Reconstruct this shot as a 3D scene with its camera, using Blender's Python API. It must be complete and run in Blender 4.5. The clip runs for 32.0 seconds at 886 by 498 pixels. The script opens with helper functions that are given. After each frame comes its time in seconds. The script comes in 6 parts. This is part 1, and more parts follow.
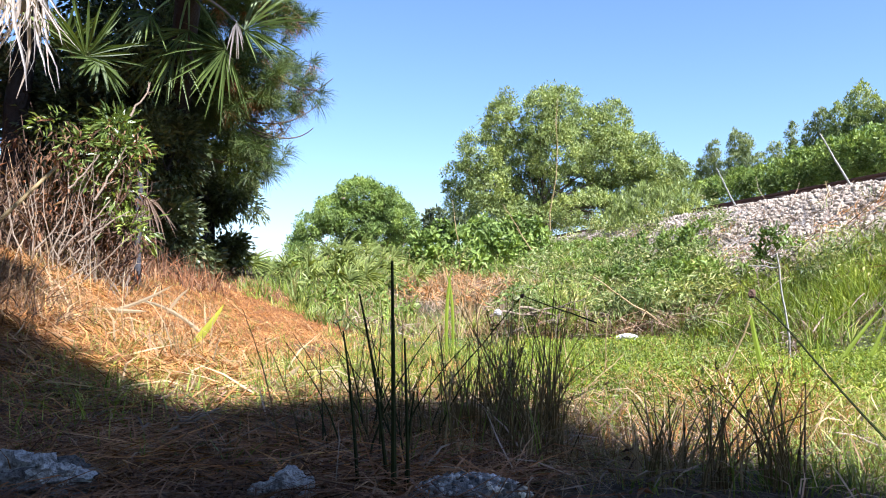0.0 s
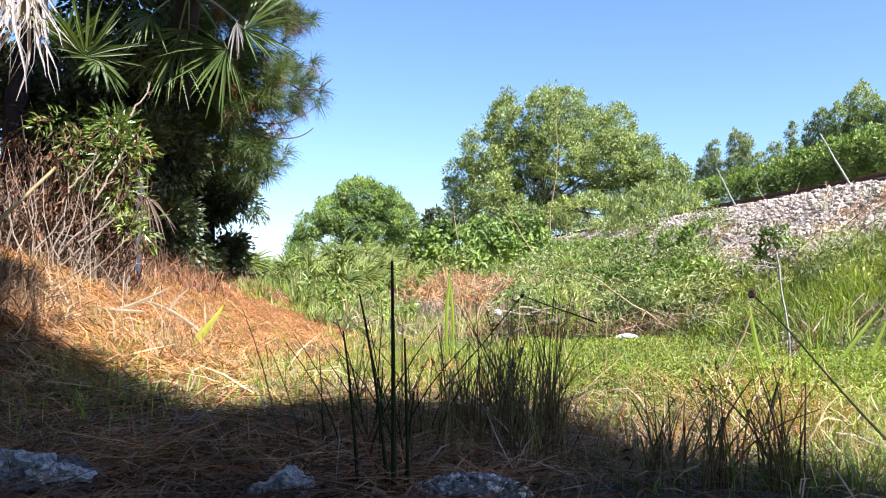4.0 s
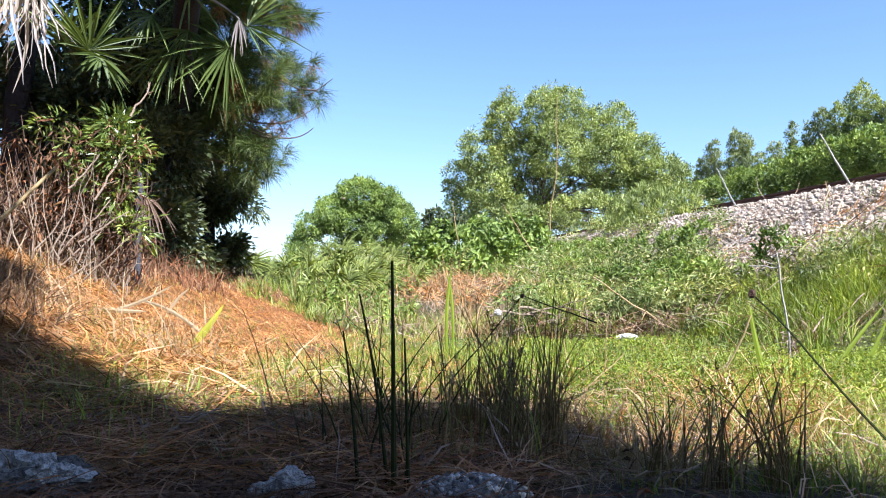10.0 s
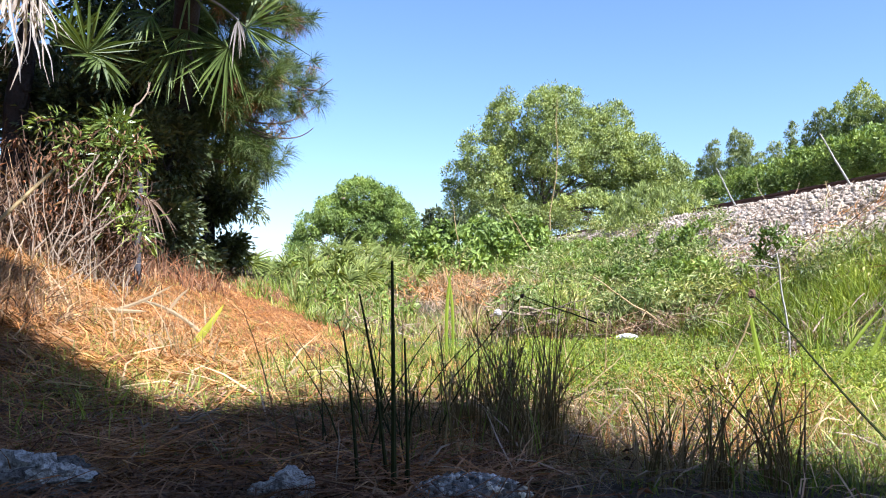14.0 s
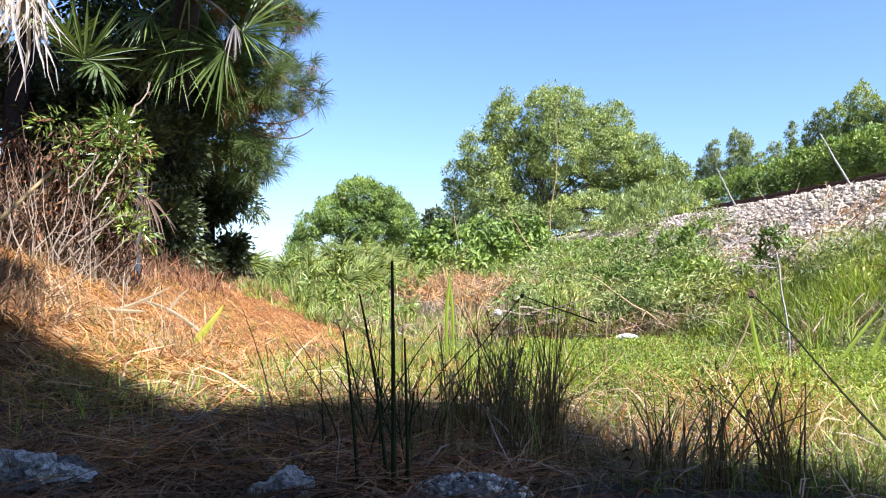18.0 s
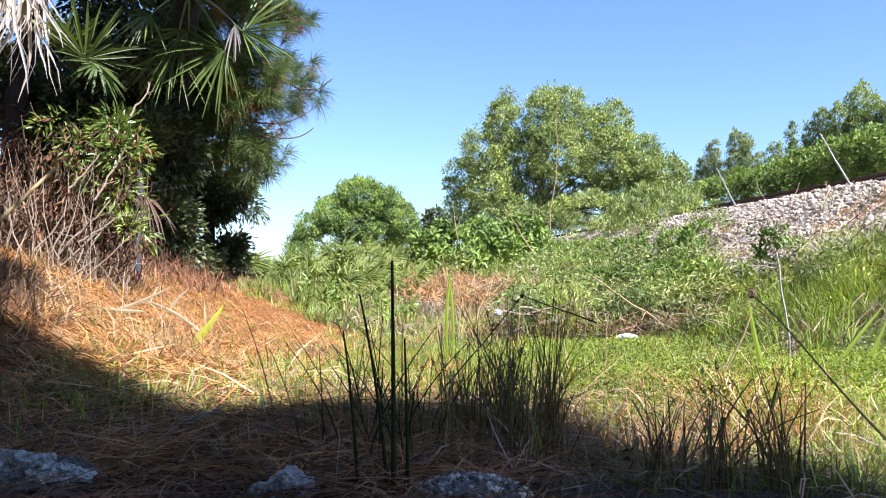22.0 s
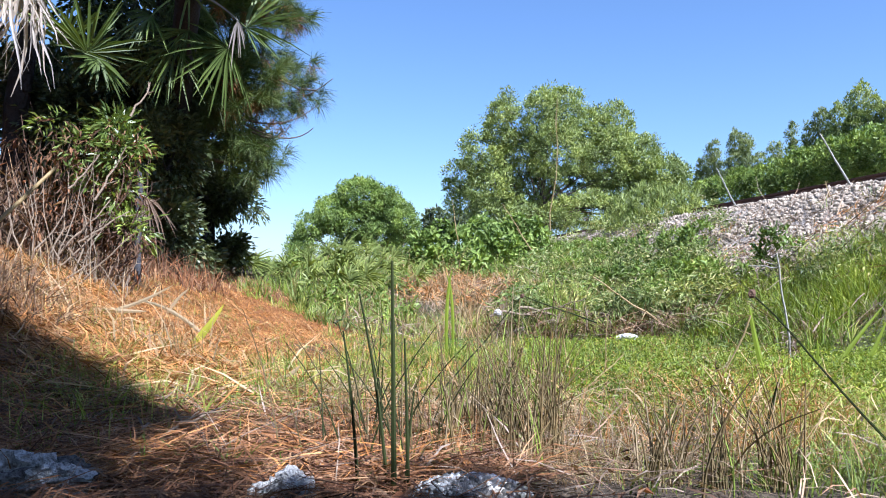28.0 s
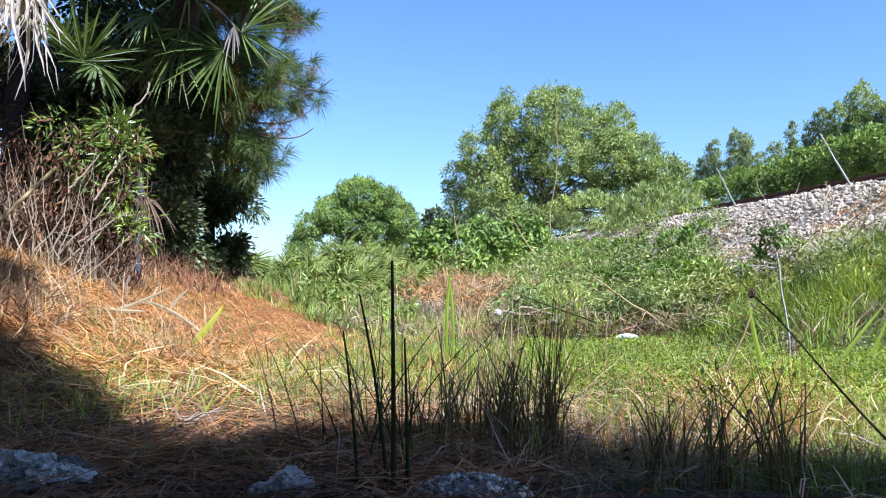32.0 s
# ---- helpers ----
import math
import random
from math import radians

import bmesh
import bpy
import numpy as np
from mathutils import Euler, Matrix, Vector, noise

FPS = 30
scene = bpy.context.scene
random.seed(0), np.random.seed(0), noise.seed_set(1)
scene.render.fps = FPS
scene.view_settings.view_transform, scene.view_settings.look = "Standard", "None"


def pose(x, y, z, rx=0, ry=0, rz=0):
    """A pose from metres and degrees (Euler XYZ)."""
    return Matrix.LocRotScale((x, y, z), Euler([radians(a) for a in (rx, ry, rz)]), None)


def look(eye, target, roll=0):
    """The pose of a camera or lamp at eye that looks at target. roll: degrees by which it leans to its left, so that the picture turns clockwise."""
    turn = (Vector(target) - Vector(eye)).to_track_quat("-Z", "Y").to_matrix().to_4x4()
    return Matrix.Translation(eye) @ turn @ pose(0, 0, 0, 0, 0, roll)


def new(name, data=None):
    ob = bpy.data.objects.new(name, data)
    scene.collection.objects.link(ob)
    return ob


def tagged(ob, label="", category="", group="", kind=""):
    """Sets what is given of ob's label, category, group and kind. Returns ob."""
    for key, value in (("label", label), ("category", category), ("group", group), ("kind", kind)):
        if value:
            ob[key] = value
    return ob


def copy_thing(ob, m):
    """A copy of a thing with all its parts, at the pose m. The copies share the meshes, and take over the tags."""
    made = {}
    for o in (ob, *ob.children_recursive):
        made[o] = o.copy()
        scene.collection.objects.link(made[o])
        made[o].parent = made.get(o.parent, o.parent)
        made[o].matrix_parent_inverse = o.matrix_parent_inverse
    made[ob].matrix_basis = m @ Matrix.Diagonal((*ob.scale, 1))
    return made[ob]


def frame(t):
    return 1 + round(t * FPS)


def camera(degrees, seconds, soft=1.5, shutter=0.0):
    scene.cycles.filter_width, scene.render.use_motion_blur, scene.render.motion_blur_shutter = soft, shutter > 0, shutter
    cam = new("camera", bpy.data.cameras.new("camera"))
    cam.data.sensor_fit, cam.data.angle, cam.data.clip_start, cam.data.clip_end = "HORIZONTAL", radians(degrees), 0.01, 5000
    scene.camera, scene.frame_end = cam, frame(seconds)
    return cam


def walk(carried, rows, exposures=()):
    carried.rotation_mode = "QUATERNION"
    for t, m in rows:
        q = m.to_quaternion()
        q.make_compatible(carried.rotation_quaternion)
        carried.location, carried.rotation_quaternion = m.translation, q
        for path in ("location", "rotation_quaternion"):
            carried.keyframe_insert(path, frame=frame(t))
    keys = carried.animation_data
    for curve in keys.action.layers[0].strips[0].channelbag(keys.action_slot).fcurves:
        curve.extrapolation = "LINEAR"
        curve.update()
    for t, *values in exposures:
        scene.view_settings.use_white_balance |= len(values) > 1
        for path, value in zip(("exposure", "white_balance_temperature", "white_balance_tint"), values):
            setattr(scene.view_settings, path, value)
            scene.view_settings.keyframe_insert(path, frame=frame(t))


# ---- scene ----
# ---- camera ----
EYE = (0.0, 0.0, 0.30)
cam = camera(60.0, 32.0, soft=1.1)
VIEW = look(EYE, (0.0, 10.0, 0.30 + 0.361))
EXPOSURES = [(0.0, 1.77, 5600, 16), (24.5, 1.75, 5600, 16), (25.5, 1.65, 5550, 16), (27.4, 1.55, 5300, 15), (28.2, 1.44, 5300, 15), (29.0, 1.31, 5020, 14), (29.6, 1.49, 5150, 14), (30.4, 1.54, 5190, 13), (31.0, 1.55, 5200, 12), (32.0, 1.55, 5200, 12)]
walk(cam, [(0.0, VIEW), (32.0, VIEW)], EXPOSURES)

# ---- daylight ----
SUN_AZIMUTH, SUN_HEIGHT = radians(140.0), radians(50.0)  # azimuth clockwise from +y
TO_SUN = Vector((math.sin(SUN_AZIMUTH) * math.cos(SUN_HEIGHT), math.cos(SUN_AZIMUTH) * math.cos(SUN_HEIGHT), math.sin(SUN_HEIGHT)))
world = bpy.data.worlds.new("sky")
scene.world = world
world.use_nodes = True
sky = world.node_tree.nodes.new("ShaderNodeTexSky")
sky.sky_type, sky.sun_disc = "NISHITA", False
sky.sun_elevation, sky.sun_rotation = SUN_HEIGHT, SUN_AZIMUTH
sky.air_density, sky.dust_density, sky.ozone_density = 1.0, 0.75, 4.0
world.node_tree.links.new(sky.outputs[0], world.node_tree.nodes["Background"].inputs[0])
world.node_tree.nodes["Background"].inputs[1].default_value = 0.067
sun = new("sun", bpy.data.lights.new("sun", "SUN"))
sun.data.energy, sun.data.angle, sun.data.color = 5.0, radians(0.53), (1.0, 0.95, 0.88)
sun.matrix_world = look(TO_SUN * 50, (0, 0, 0))

# ---- materials ----
rng = np.random.default_rng(7)


def ramp(nt, factor, colours):
    r = nt.nodes.new("ShaderNodeValToRGB")
    while len(r.color_ramp.elements) < len(colours):
        r.color_ramp.elements.new(0.5)
    for i, c in enumerate(colours):
        r.color_ramp.elements[i].position = i / (len(colours) - 1)
        r.color_ramp.elements[i].color = (*c, 1)
    nt.links.new(factor, r.inputs[0])
    return r.outputs[0]


def noise_node(nt, scale, detail=4.0, space="Object"):
    co = nt.nodes.new("ShaderNodeTexCoord")
    n = nt.nodes.new("ShaderNodeTexNoise")
    n.inputs["Scale"].default_value, n.inputs["Detail"].default_value = scale, detail
    nt.links.new(co.outputs[space], n.inputs["Vector"])
    return n


def mix(nt, factor, a, b, mode="MIX"):
    m = nt.nodes.new("ShaderNodeMix")
    m.data_type, m.blend_type = "RGBA", mode
    for sock, val in ((m.inputs[0], factor), (m.inputs[6], a), (m.inputs[7], b)):
        if isinstance(val, bpy.types.NodeSocket):
            nt.links.new(val, sock)
        elif isinstance(val, (int, float)):
            sock.default_value = val
        else:
            sock.default_value = (*val, 1)
    return m.outputs[2]


def leaf_material(name, colours, rough=0.5, gloss=0.35, through_light=0.24, patch=1.5):
    """Thin leaves: one hue per leaf, patches of lighter and darker growth, light that passes through."""
    m = bpy.data.materials.new(name)
    m.use_nodes = True
    nt = m.node_tree
    p = nt.nodes["Principled BSDF"]
    geo = nt.nodes.new("ShaderNodeNewGeometry")
    col = ramp(nt, geo.outputs["Random Per Island"], colours)
    n = noise_node(nt, patch, 3)
    wide = nt.nodes.new("ShaderNodeMapRange")
    wide.inputs["From Min"].default_value, wide.inputs["From Max"].default_value = 0.36, 0.64
    nt.links.new(n.outputs["Fac"], wide.inputs["Value"])
    dull = ramp(nt, wide.outputs[0], [(0.42, 0.45, 0.45), (0.95, 0.95, 0.95), (1.3, 1.2, 1.0)])
    col = mix(nt, 0.8, col, dull, "MULTIPLY")
    nt.links.new(col, p.inputs["Base Color"])
    p.inputs["Roughness"].default_value = rough
    p.inputs["Specular IOR Level"].default_value = gloss
    t = nt.nodes.new("ShaderNodeBsdfTranslucent")
    warm = mix(nt, 1.0, col, (1.3, 1.25, 0.5), "MULTIPLY")
    nt.links.new(warm, t.inputs["Color"])
    ms = nt.nodes.new("ShaderNodeMixShader")
    ms.inputs[0].default_value = through_light
    nt.links.new(p.outputs[0], ms.inputs[1])
    nt.links.new(t.outputs[0], ms.inputs[2])
    nt.links.new(ms.outputs[0], nt.nodes["Material Output"].inputs[0])
    return m


def rough_material(name, colours, scale, rough=0.9, bump=0.4, fine=6.0, metal=0.0, vary=True):
    """Stone, bark, wood, rust: two scales of noise in colour and relief, one tone per piece."""
    m = bpy.data.materials.new(name)
    m.use_nodes = True
    nt = m.node_tree
    p = nt.nodes["Principled BSDF"]
    big, small = noise_node(nt, scale, 5), noise_node(nt, scale * fine, 6)
    col = ramp(nt, big.outputs["Fac"], colours)
    spots = ramp(nt, small.outputs["Fac"], [(0.35, 0.35, 0.35), (1, 1, 1), (1.2, 1.2, 1.2)])
    col = mix(nt, 0.75, col, spots, "MULTIPLY")
    if vary:
        geo = nt.nodes.new("ShaderNodeNewGeometry")
        tone = ramp(nt, geo.outputs["Random Per Island"], [(0.6, 0.58, 0.55), (1, 1, 1), (1.2, 1.15, 1.1)])
        col = mix(nt, 0.8, col, tone, "MULTIPLY")
    nt.links.new(col, p.inputs["Base Color"])
    p.inputs["Roughness"].default_value, p.inputs["Metallic"].default_value = rough, metal
    p.inputs["Specular IOR Level"].default_value = 0.25
    b = nt.nodes.new("ShaderNodeBump")
    b.inputs["Strength"].default_value, b.inputs["Distance"].default_value = bump, 0.02
    nt.links.new(small.outputs["Fac"], b.inputs["Height"])
    nt.links.new(b.outputs[0], p.inputs["Normal"])
    return m


M_GRASS = leaf_material("meadow_grass", [(0.10, 0.15, 0.03), (0.165, 0.25, 0.034), (0.275, 0.345, 0.055), (0.37, 0.355, 0.11)])
M_LUSH = leaf_material("lush_grass", [(0.085, 0.135, 0.011), (0.175, 0.235, 0.017), (0.28, 0.325, 0.038)])
M_DRY = leaf_material("dry_grass", [(0.24, 0.155, 0.075), (0.36, 0.26, 0.14), (0.47, 0.37, 0.23), (0.30, 0.165, 0.085)], 0.7, 0.15, 0.25)
# sedge toned between its sunlit tan and its dark look in shade
M_SEDGE = leaf_material("sedge", [(0.035, 0.036, 0.016), (0.085, 0.075, 0.032), (0.19, 0.14, 0.07), (0.20, 0.12, 0.06)], 0.7, 0.1, 0.15, 9)
M_STRAW = leaf_material("pine_straw", [(0.13, 0.055, 0.02), (0.34, 0.15, 0.045), (0.44, 0.205, 0.066), (0.49, 0.30, 0.135)], 0.6, 0.2, 0.15, 6)
M_LITTER = leaf_material("pine_litter", [(0.07, 0.034, 0.02), (0.16, 0.078, 0.044), (0.29, 0.14, 0.065), (0.34, 0.21, 0.12)], 0.75, 0.15, 0.1, 5)
M_BRUSH = leaf_material("dry_brush", [(0.08, 0.055, 0.04), (0.22, 0.16, 0.12), (0.40, 0.32, 0.25), (0.26, 0.14, 0.09)], 0.75, 0.15, 0.2, 3)
# brown brush stems, darkened in place of the canopy's shade on them
M_SHADETANGLE = leaf_material("brush_stem", [(0.045, 0.03, 0.022), (0.11, 0.068, 0.042), (0.27, 0.19, 0.12), (0.17, 0.085, 0.05)], 0.8, 0.1, 0.15, 3)
M_WEED = leaf_material("weed_leaf", [(0.055, 0.09, 0.024), (0.18, 0.235, 0.065), (0.33, 0.38, 0.135), (0.43, 0.39, 0.20)])
M_TREE = leaf_material("big_tree_leaf", [(0.12, 0.17, 0.038), (0.24, 0.295, 0.08), (0.37, 0.42, 0.15)], 0.45, 0.35, 0.25, 0.7)
M_ROUND = leaf_material("round_tree_leaf", [(0.105, 0.165, 0.03), (0.19, 0.275, 0.058), (0.30, 0.375, 0.11)], 0.45, 0.35, 0.25, 0.7)
M_FAR = leaf_material("far_tree_leaf", [(0.095, 0.13, 0.05), (0.185, 0.23, 0.085), (0.31, 0.35, 0.15)], 0.5, 0.35, 0.3, 0.9)
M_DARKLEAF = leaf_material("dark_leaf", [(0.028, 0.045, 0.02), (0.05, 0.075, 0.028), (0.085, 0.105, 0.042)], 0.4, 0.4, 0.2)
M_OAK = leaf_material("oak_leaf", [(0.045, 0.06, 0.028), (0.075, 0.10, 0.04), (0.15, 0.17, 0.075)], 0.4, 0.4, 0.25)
M_VINE = leaf_material("vine_leaf", [(0.11, 0.165, 0.032), (0.20, 0.275, 0.055), (0.34, 0.41, 0.12)], 0.35, 0.5, 0.35)
M_SHRUB = leaf_material("shrub_leaf", [(0.085, 0.14, 0.024), (0.165, 0.24, 0.048), (0.27, 0.345, 0.09)], 0.5, 0.3, 0.25)
M_PALMETTO = leaf_material("palmetto_leaf", [(0.10, 0.135, 0.03), (0.19, 0.23, 0.06), (0.32, 0.34, 0.11), (0.40, 0.33, 0.17)], 0.65, 0.2, 0.3)
M_PALM = leaf_material("palm_leaf", [(0.07, 0.11, 0.024), (0.13, 0.175, 0.042), (0.22, 0.25, 0.08)], 0.5, 0.35, 0.25)
M_DEADPALM = leaf_material("dead_palm_leaf", [(0.20, 0.165, 0.145), (0.36, 0.32, 0.29), (0.52, 0.48, 0.45)], 0.7, 0.2, 0.2)
M_NEEDLE = leaf_material("pine_needle", [(0.045, 0.075, 0.02), (0.085, 0.125, 0.03), (0.17, 0.205, 0.06)], 0.45, 0.3, 0.25)
M_BROWNNEEDLE = leaf_material("brown_needle", [(0.24, 0.09, 0.03), (0.34, 0.15, 0.06), (0.42, 0.24, 0.12)], 0.6, 0.2, 0.2)
M_BARK = rough_material("bark", [(0.05, 0.035, 0.025), (0.12, 0.09, 0.065), (0.20, 0.16, 0.12)], 5, bump=0.9)
# bark of the wood's trunks, near black to stand for deep shade
M_SHADEBARK = rough_material("shaded_bark", [(0.010, 0.009, 0.008), (0.022, 0.018, 0.016), (0.04, 0.034, 0.03)], 6, bump=1.0)
# near-black green: the shade on the near stems is put into the colour
M_SHADESTEM = leaf_material("shaded_sedge", [(0.025, 0.033, 0.012), (0.04, 0.05, 0.018)], 0.7, 0.1, 0.1)
M_YELLOW = leaf_material("yellow_leaf", [(0.50, 0.50, 0.05), (0.55, 0.55, 0.08)], 0.5, 0.3, 0.4)
M_DEADLEAF = leaf_material("dead_leaf", [(0.06, 0.033, 0.022), (0.14, 0.078, 0.045), (0.27, 0.17, 0.10), (0.22, 0.085, 0.04)], 0.7, 0.15, 0.2)
M_GREYPOST = rough_material("grey_post", [(0.03, 0.03, 0.033), (0.055, 0.055, 0.06), (0.09, 0.09, 0.095)], 6, bump=0.3, vary=False)
M_TWIG = rough_material("dead_wood", [(0.11, 0.08, 0.055), (0.22, 0.17, 0.12), (0.34, 0.28, 0.21)], 9, bump=0.5)
M_DEADSTEM = rough_material("dark_stem", [(0.05, 0.03, 0.02), (0.10, 0.06, 0.04), (0.15, 0.10, 0.07)], 9, bump=0.5)
M_CANE = rough_material("cane", [(0.22, 0.155, 0.06), (0.30, 0.22, 0.10), (0.37, 0.29, 0.16)], 8, rough=0.55, bump=0.2)
M_BALLAST = rough_material("ballast_stone", [(0.215, 0.175, 0.13), (0.38, 0.32, 0.25), (0.54, 0.47, 0.385)], 6, bump=0.5)
M_LIME = rough_material("limestone", [(0.10, 0.095, 0.09), (0.50, 0.49, 0.47), (0.85, 0.84, 0.82)], 26, bump=1.0, fine=5, vary=False)
M_STAINED = rough_material("stained_limestone", [(0.02, 0.018, 0.016), (0.13, 0.12, 0.11), (0.46, 0.45, 0.43)], 34, bump=1.0, fine=4, vary=False)
M_CONCRETE = rough_material("pebbly_concrete", [(0.04, 0.04, 0.04), (0.40, 0.39, 0.38), (0.85, 0.84, 0.82)], 95, bump=1.0, fine=4)
M_PEBBLE = leaf_material("pebble", [(0.10, 0.10, 0.10), (0.42, 0.41, 0.40), (0.88, 0.87, 0.86)], 0.85, 0.2, 0.0, 20)
M_RUST = rough_material("rusty_steel", [(0.05, 0.025, 0.018), (0.10, 0.045, 0.03), (0.14, 0.07, 0.045)], 7, rough=0.75, bump=0.3)
M_TIE = rough_material("creosoted_wood", [(0.035, 0.025, 0.02), (0.07, 0.05, 0.04), (0.13, 0.10, 0.08)], 4, bump=0.7)
M_POST = rough_material("weathered_stem", [(0.24, 0.22, 0.19), (0.36, 0.34, 0.30), (0.48, 0.46, 0.42)], 6, bump=0.3, vary=False)
M_TRASH = rough_material("white_scrap", [(0.34, 0.32, 0.29), (0.50, 0.48, 0.45), (0.66, 0.65, 0.62)], 9, rough=0.6, bump=0.3, vary=False)

# ---- geometry tools ----


class Geo:
    """Collects points and faces of one mesh."""

    def __init__(self):
        self.v, self.f, self.n = [], [], 0

    def add(self, verts, faces):
        verts = np.asarray(verts, float).reshape(-1, 3)
        self.v.append(verts)
        self.f.append(np.asarray(faces, np.int64) + self.n)
        self.n += len(verts)

    def mesh(self, name, material, smooth=False):
        me = bpy.data.meshes.new(name)
        v = np.concatenate(self.v)
        sizes = np.concatenate([np.full(len(f), f.shape[1]) for f in self.f])
        loops = np.concatenate([f.ravel() for f in self.f])
        me.vertices.add(len(v)), me.loops.add(len(loops)), me.polygons.add(len(sizes))
        me.vertices.foreach_set("co", v.ravel())
        me.loops.foreach_set("vertex_index", loops)
        me.polygons.foreach_set("loop_start", np.concatenate([[0], np.cumsum(sizes)[:-1]]))
        me.polygons.foreach_set("use_smooth", np.full(len(sizes), smooth))
        me.update(calc_edges=True)
        me.validate()
        me.materials.append(material)
        return me


def part(name, geo, material, parent, label="", smooth=False):
    """Links a Geo (or a ready mesh) as one mesh object under a thing or a part."""
    ob = new(name, geo.mesh(name, material, smooth) if isinstance(geo, Geo) else geo)
    ob.parent = parent
    return tagged(ob, label)


def thing(name, label, category, at=(0, 0, 0), group="", kind=""):
    ob = new(name)
    ob.empty_display_size = 0.1
    ob.location = at
    return tagged(ob, label, category, group, kind)


def solo(name, geo, material, label, category, group="", kind="", at=(0, 0, 0), smooth=False):
    ob = new(name, geo.mesh(name, material, smooth))
    ob.location = at
    return tagged(ob, label, category, group, kind)


def unit(a):
    return a / np.maximum(np.linalg.norm(a, axis=-1, keepdims=True), 1e-9)


def rand_dirs(n):
    return unit(rng.normal(size=(n, 3)))


def tube(geo, pts, radii, sides=6):
    pts = np.asarray(pts, float)
    radii = np.broadcast_to(np.asarray(radii, float), len(pts))
    tang = unit(np.gradient(pts, axis=0))
    ref = np.array([0.31, 0.95, 0.05]) if abs(tang[0][2]) > 0.7 else np.array([0.0, 0.0, 1.0])
    a = unit(np.cross(tang, ref))
    b = np.cross(tang, a)
    ang = np.arange(sides) * 2 * np.pi / sides
    ring = a[:, None] * np.cos(ang)[None, :, None] + b[:, None] * np.sin(ang)[None, :, None]
    v = (pts[:, None] + ring * radii[:, None, None]).reshape(-1, 3)
    k, j = np.meshgrid(np.arange(len(pts) - 1), np.arange(sides), indexing="ij")
    j2 = (j + 1) % sides
    f = np.stack([k * sides + j, k * sides + j2, (k + 1) * sides + j2, (k + 1) * sides + j], -1).reshape(-1, 4)
    geo.add(v, f)
    n = len(pts) - 1
    geo.add(np.concatenate([v[-sides:], [pts[-1] + tang[-1] * radii[-1] * 0.5]]), [[i, (i + 1) % sides, sides] for i in range(sides)])


def wavy(a, b, n=7, amp=0.05):
    """A wandering line from a to b."""
    a, b = np.asarray(a, float), np.asarray(b, float)
    t = np.linspace(0, 1, n)[:, None]
    w = np.cumsum(rng.normal(size=(n, 3)), axis=0)
    w -= w[0] * (1 - t) + w[-1] * t
    return a + (b - a) * t + w * amp * np.linalg.norm(b - a) / np.sqrt(n)


def blades(geo, base, angle, height, width, bend, segs=3, face=None, taper=0.8):
    """Grass blades: rise from base, lean over towards angle by bend, narrow to a tip."""
    n = len(base)
    d = np.stack([np.cos(angle), np.sin(angle), np.zeros(n)], 1)
    face = rng.uniform(0, np.pi, n) if face is None else face
    s = np.stack([np.cos(face), np.sin(face), np.zeros(n)], 1)
    t = np.linspace(0, 1, segs + 1)
    rise = t[None] - 0.35 * np.minimum(bend, 1.6)[:, None] * t[None] ** 2
    out = bend[:, None] * t[None] ** 1.8
    c = base[:, None] + height[:, None, None] * (out[..., None] * d[:, None] + rise[..., None] * np.array([0, 0, 1.0]))
    w = (0.5 * width[:, None] * (1 - t[None] * 0.93) ** taper)[..., None] * s[:, None]
    v = np.stack([c - w, c + w], 2).reshape(n, -1, 3)
    k = np.arange(segs)
    q = np.stack([2 * k, 2 * k + 1, 2 * k + 3, 2 * k + 2], 1)
    f = (np.arange(n)[:, None, None] * (2 * segs + 2) + q[None]).reshape(-1, 4)
    geo.add(v.reshape(-1, 3), f)


def leaves(geo, pos, way, normal, length, width, fold=0.25):
    """Pointed leaves, folded along the rib."""
    n = len(pos)
    way = unit(way)
    side = unit(np.cross(way, normal))
    up = np.cross(side, way)
    length, width = np.broadcast_to(length, n)[:, None], np.broadcast_to(width, n)[:, None]
    mid = pos + way * length * 0.45
    v = np.stack([pos, mid + side * width / 2 + up * width * fold, pos + way * length - up * length * 0.12, mid - side * width / 2 + up * width * fold], 1)
    f = np.arange(n)[:, None] * 4 + np.arange(4)[None]
    geo.add(v.reshape(-1, 3), np.concatenate([f[:, [0, 1, 2]], f[:, [0, 2, 3]]]))


def tussocks(geo, x, y, per, height, width, splay, r=0.05, segs=3, down=0.02):
    """Tufts of grass: blades that spread from a common root."""
    n = len(x) * per
    a = rng.uniform(0, 2 * np.pi, n)
    rad = np.abs(rng.normal(size=n)) * r
    bx, by = np.repeat(x, per) + np.cos(a) * rad, np.repeat(y, per) + np.sin(a) * rad
    tall = np.repeat(height, per) * rng.uniform(0.35, 1.1, n)
    blades(geo, ground_points(bx, by, -down), a + rng.normal(size=n) * 0.5, tall, np.repeat(np.broadcast_to(width, len(x)), per) * rng.uniform(0.6, 1.3, n), rng.uniform(0.05, 1, n) * splay, segs)


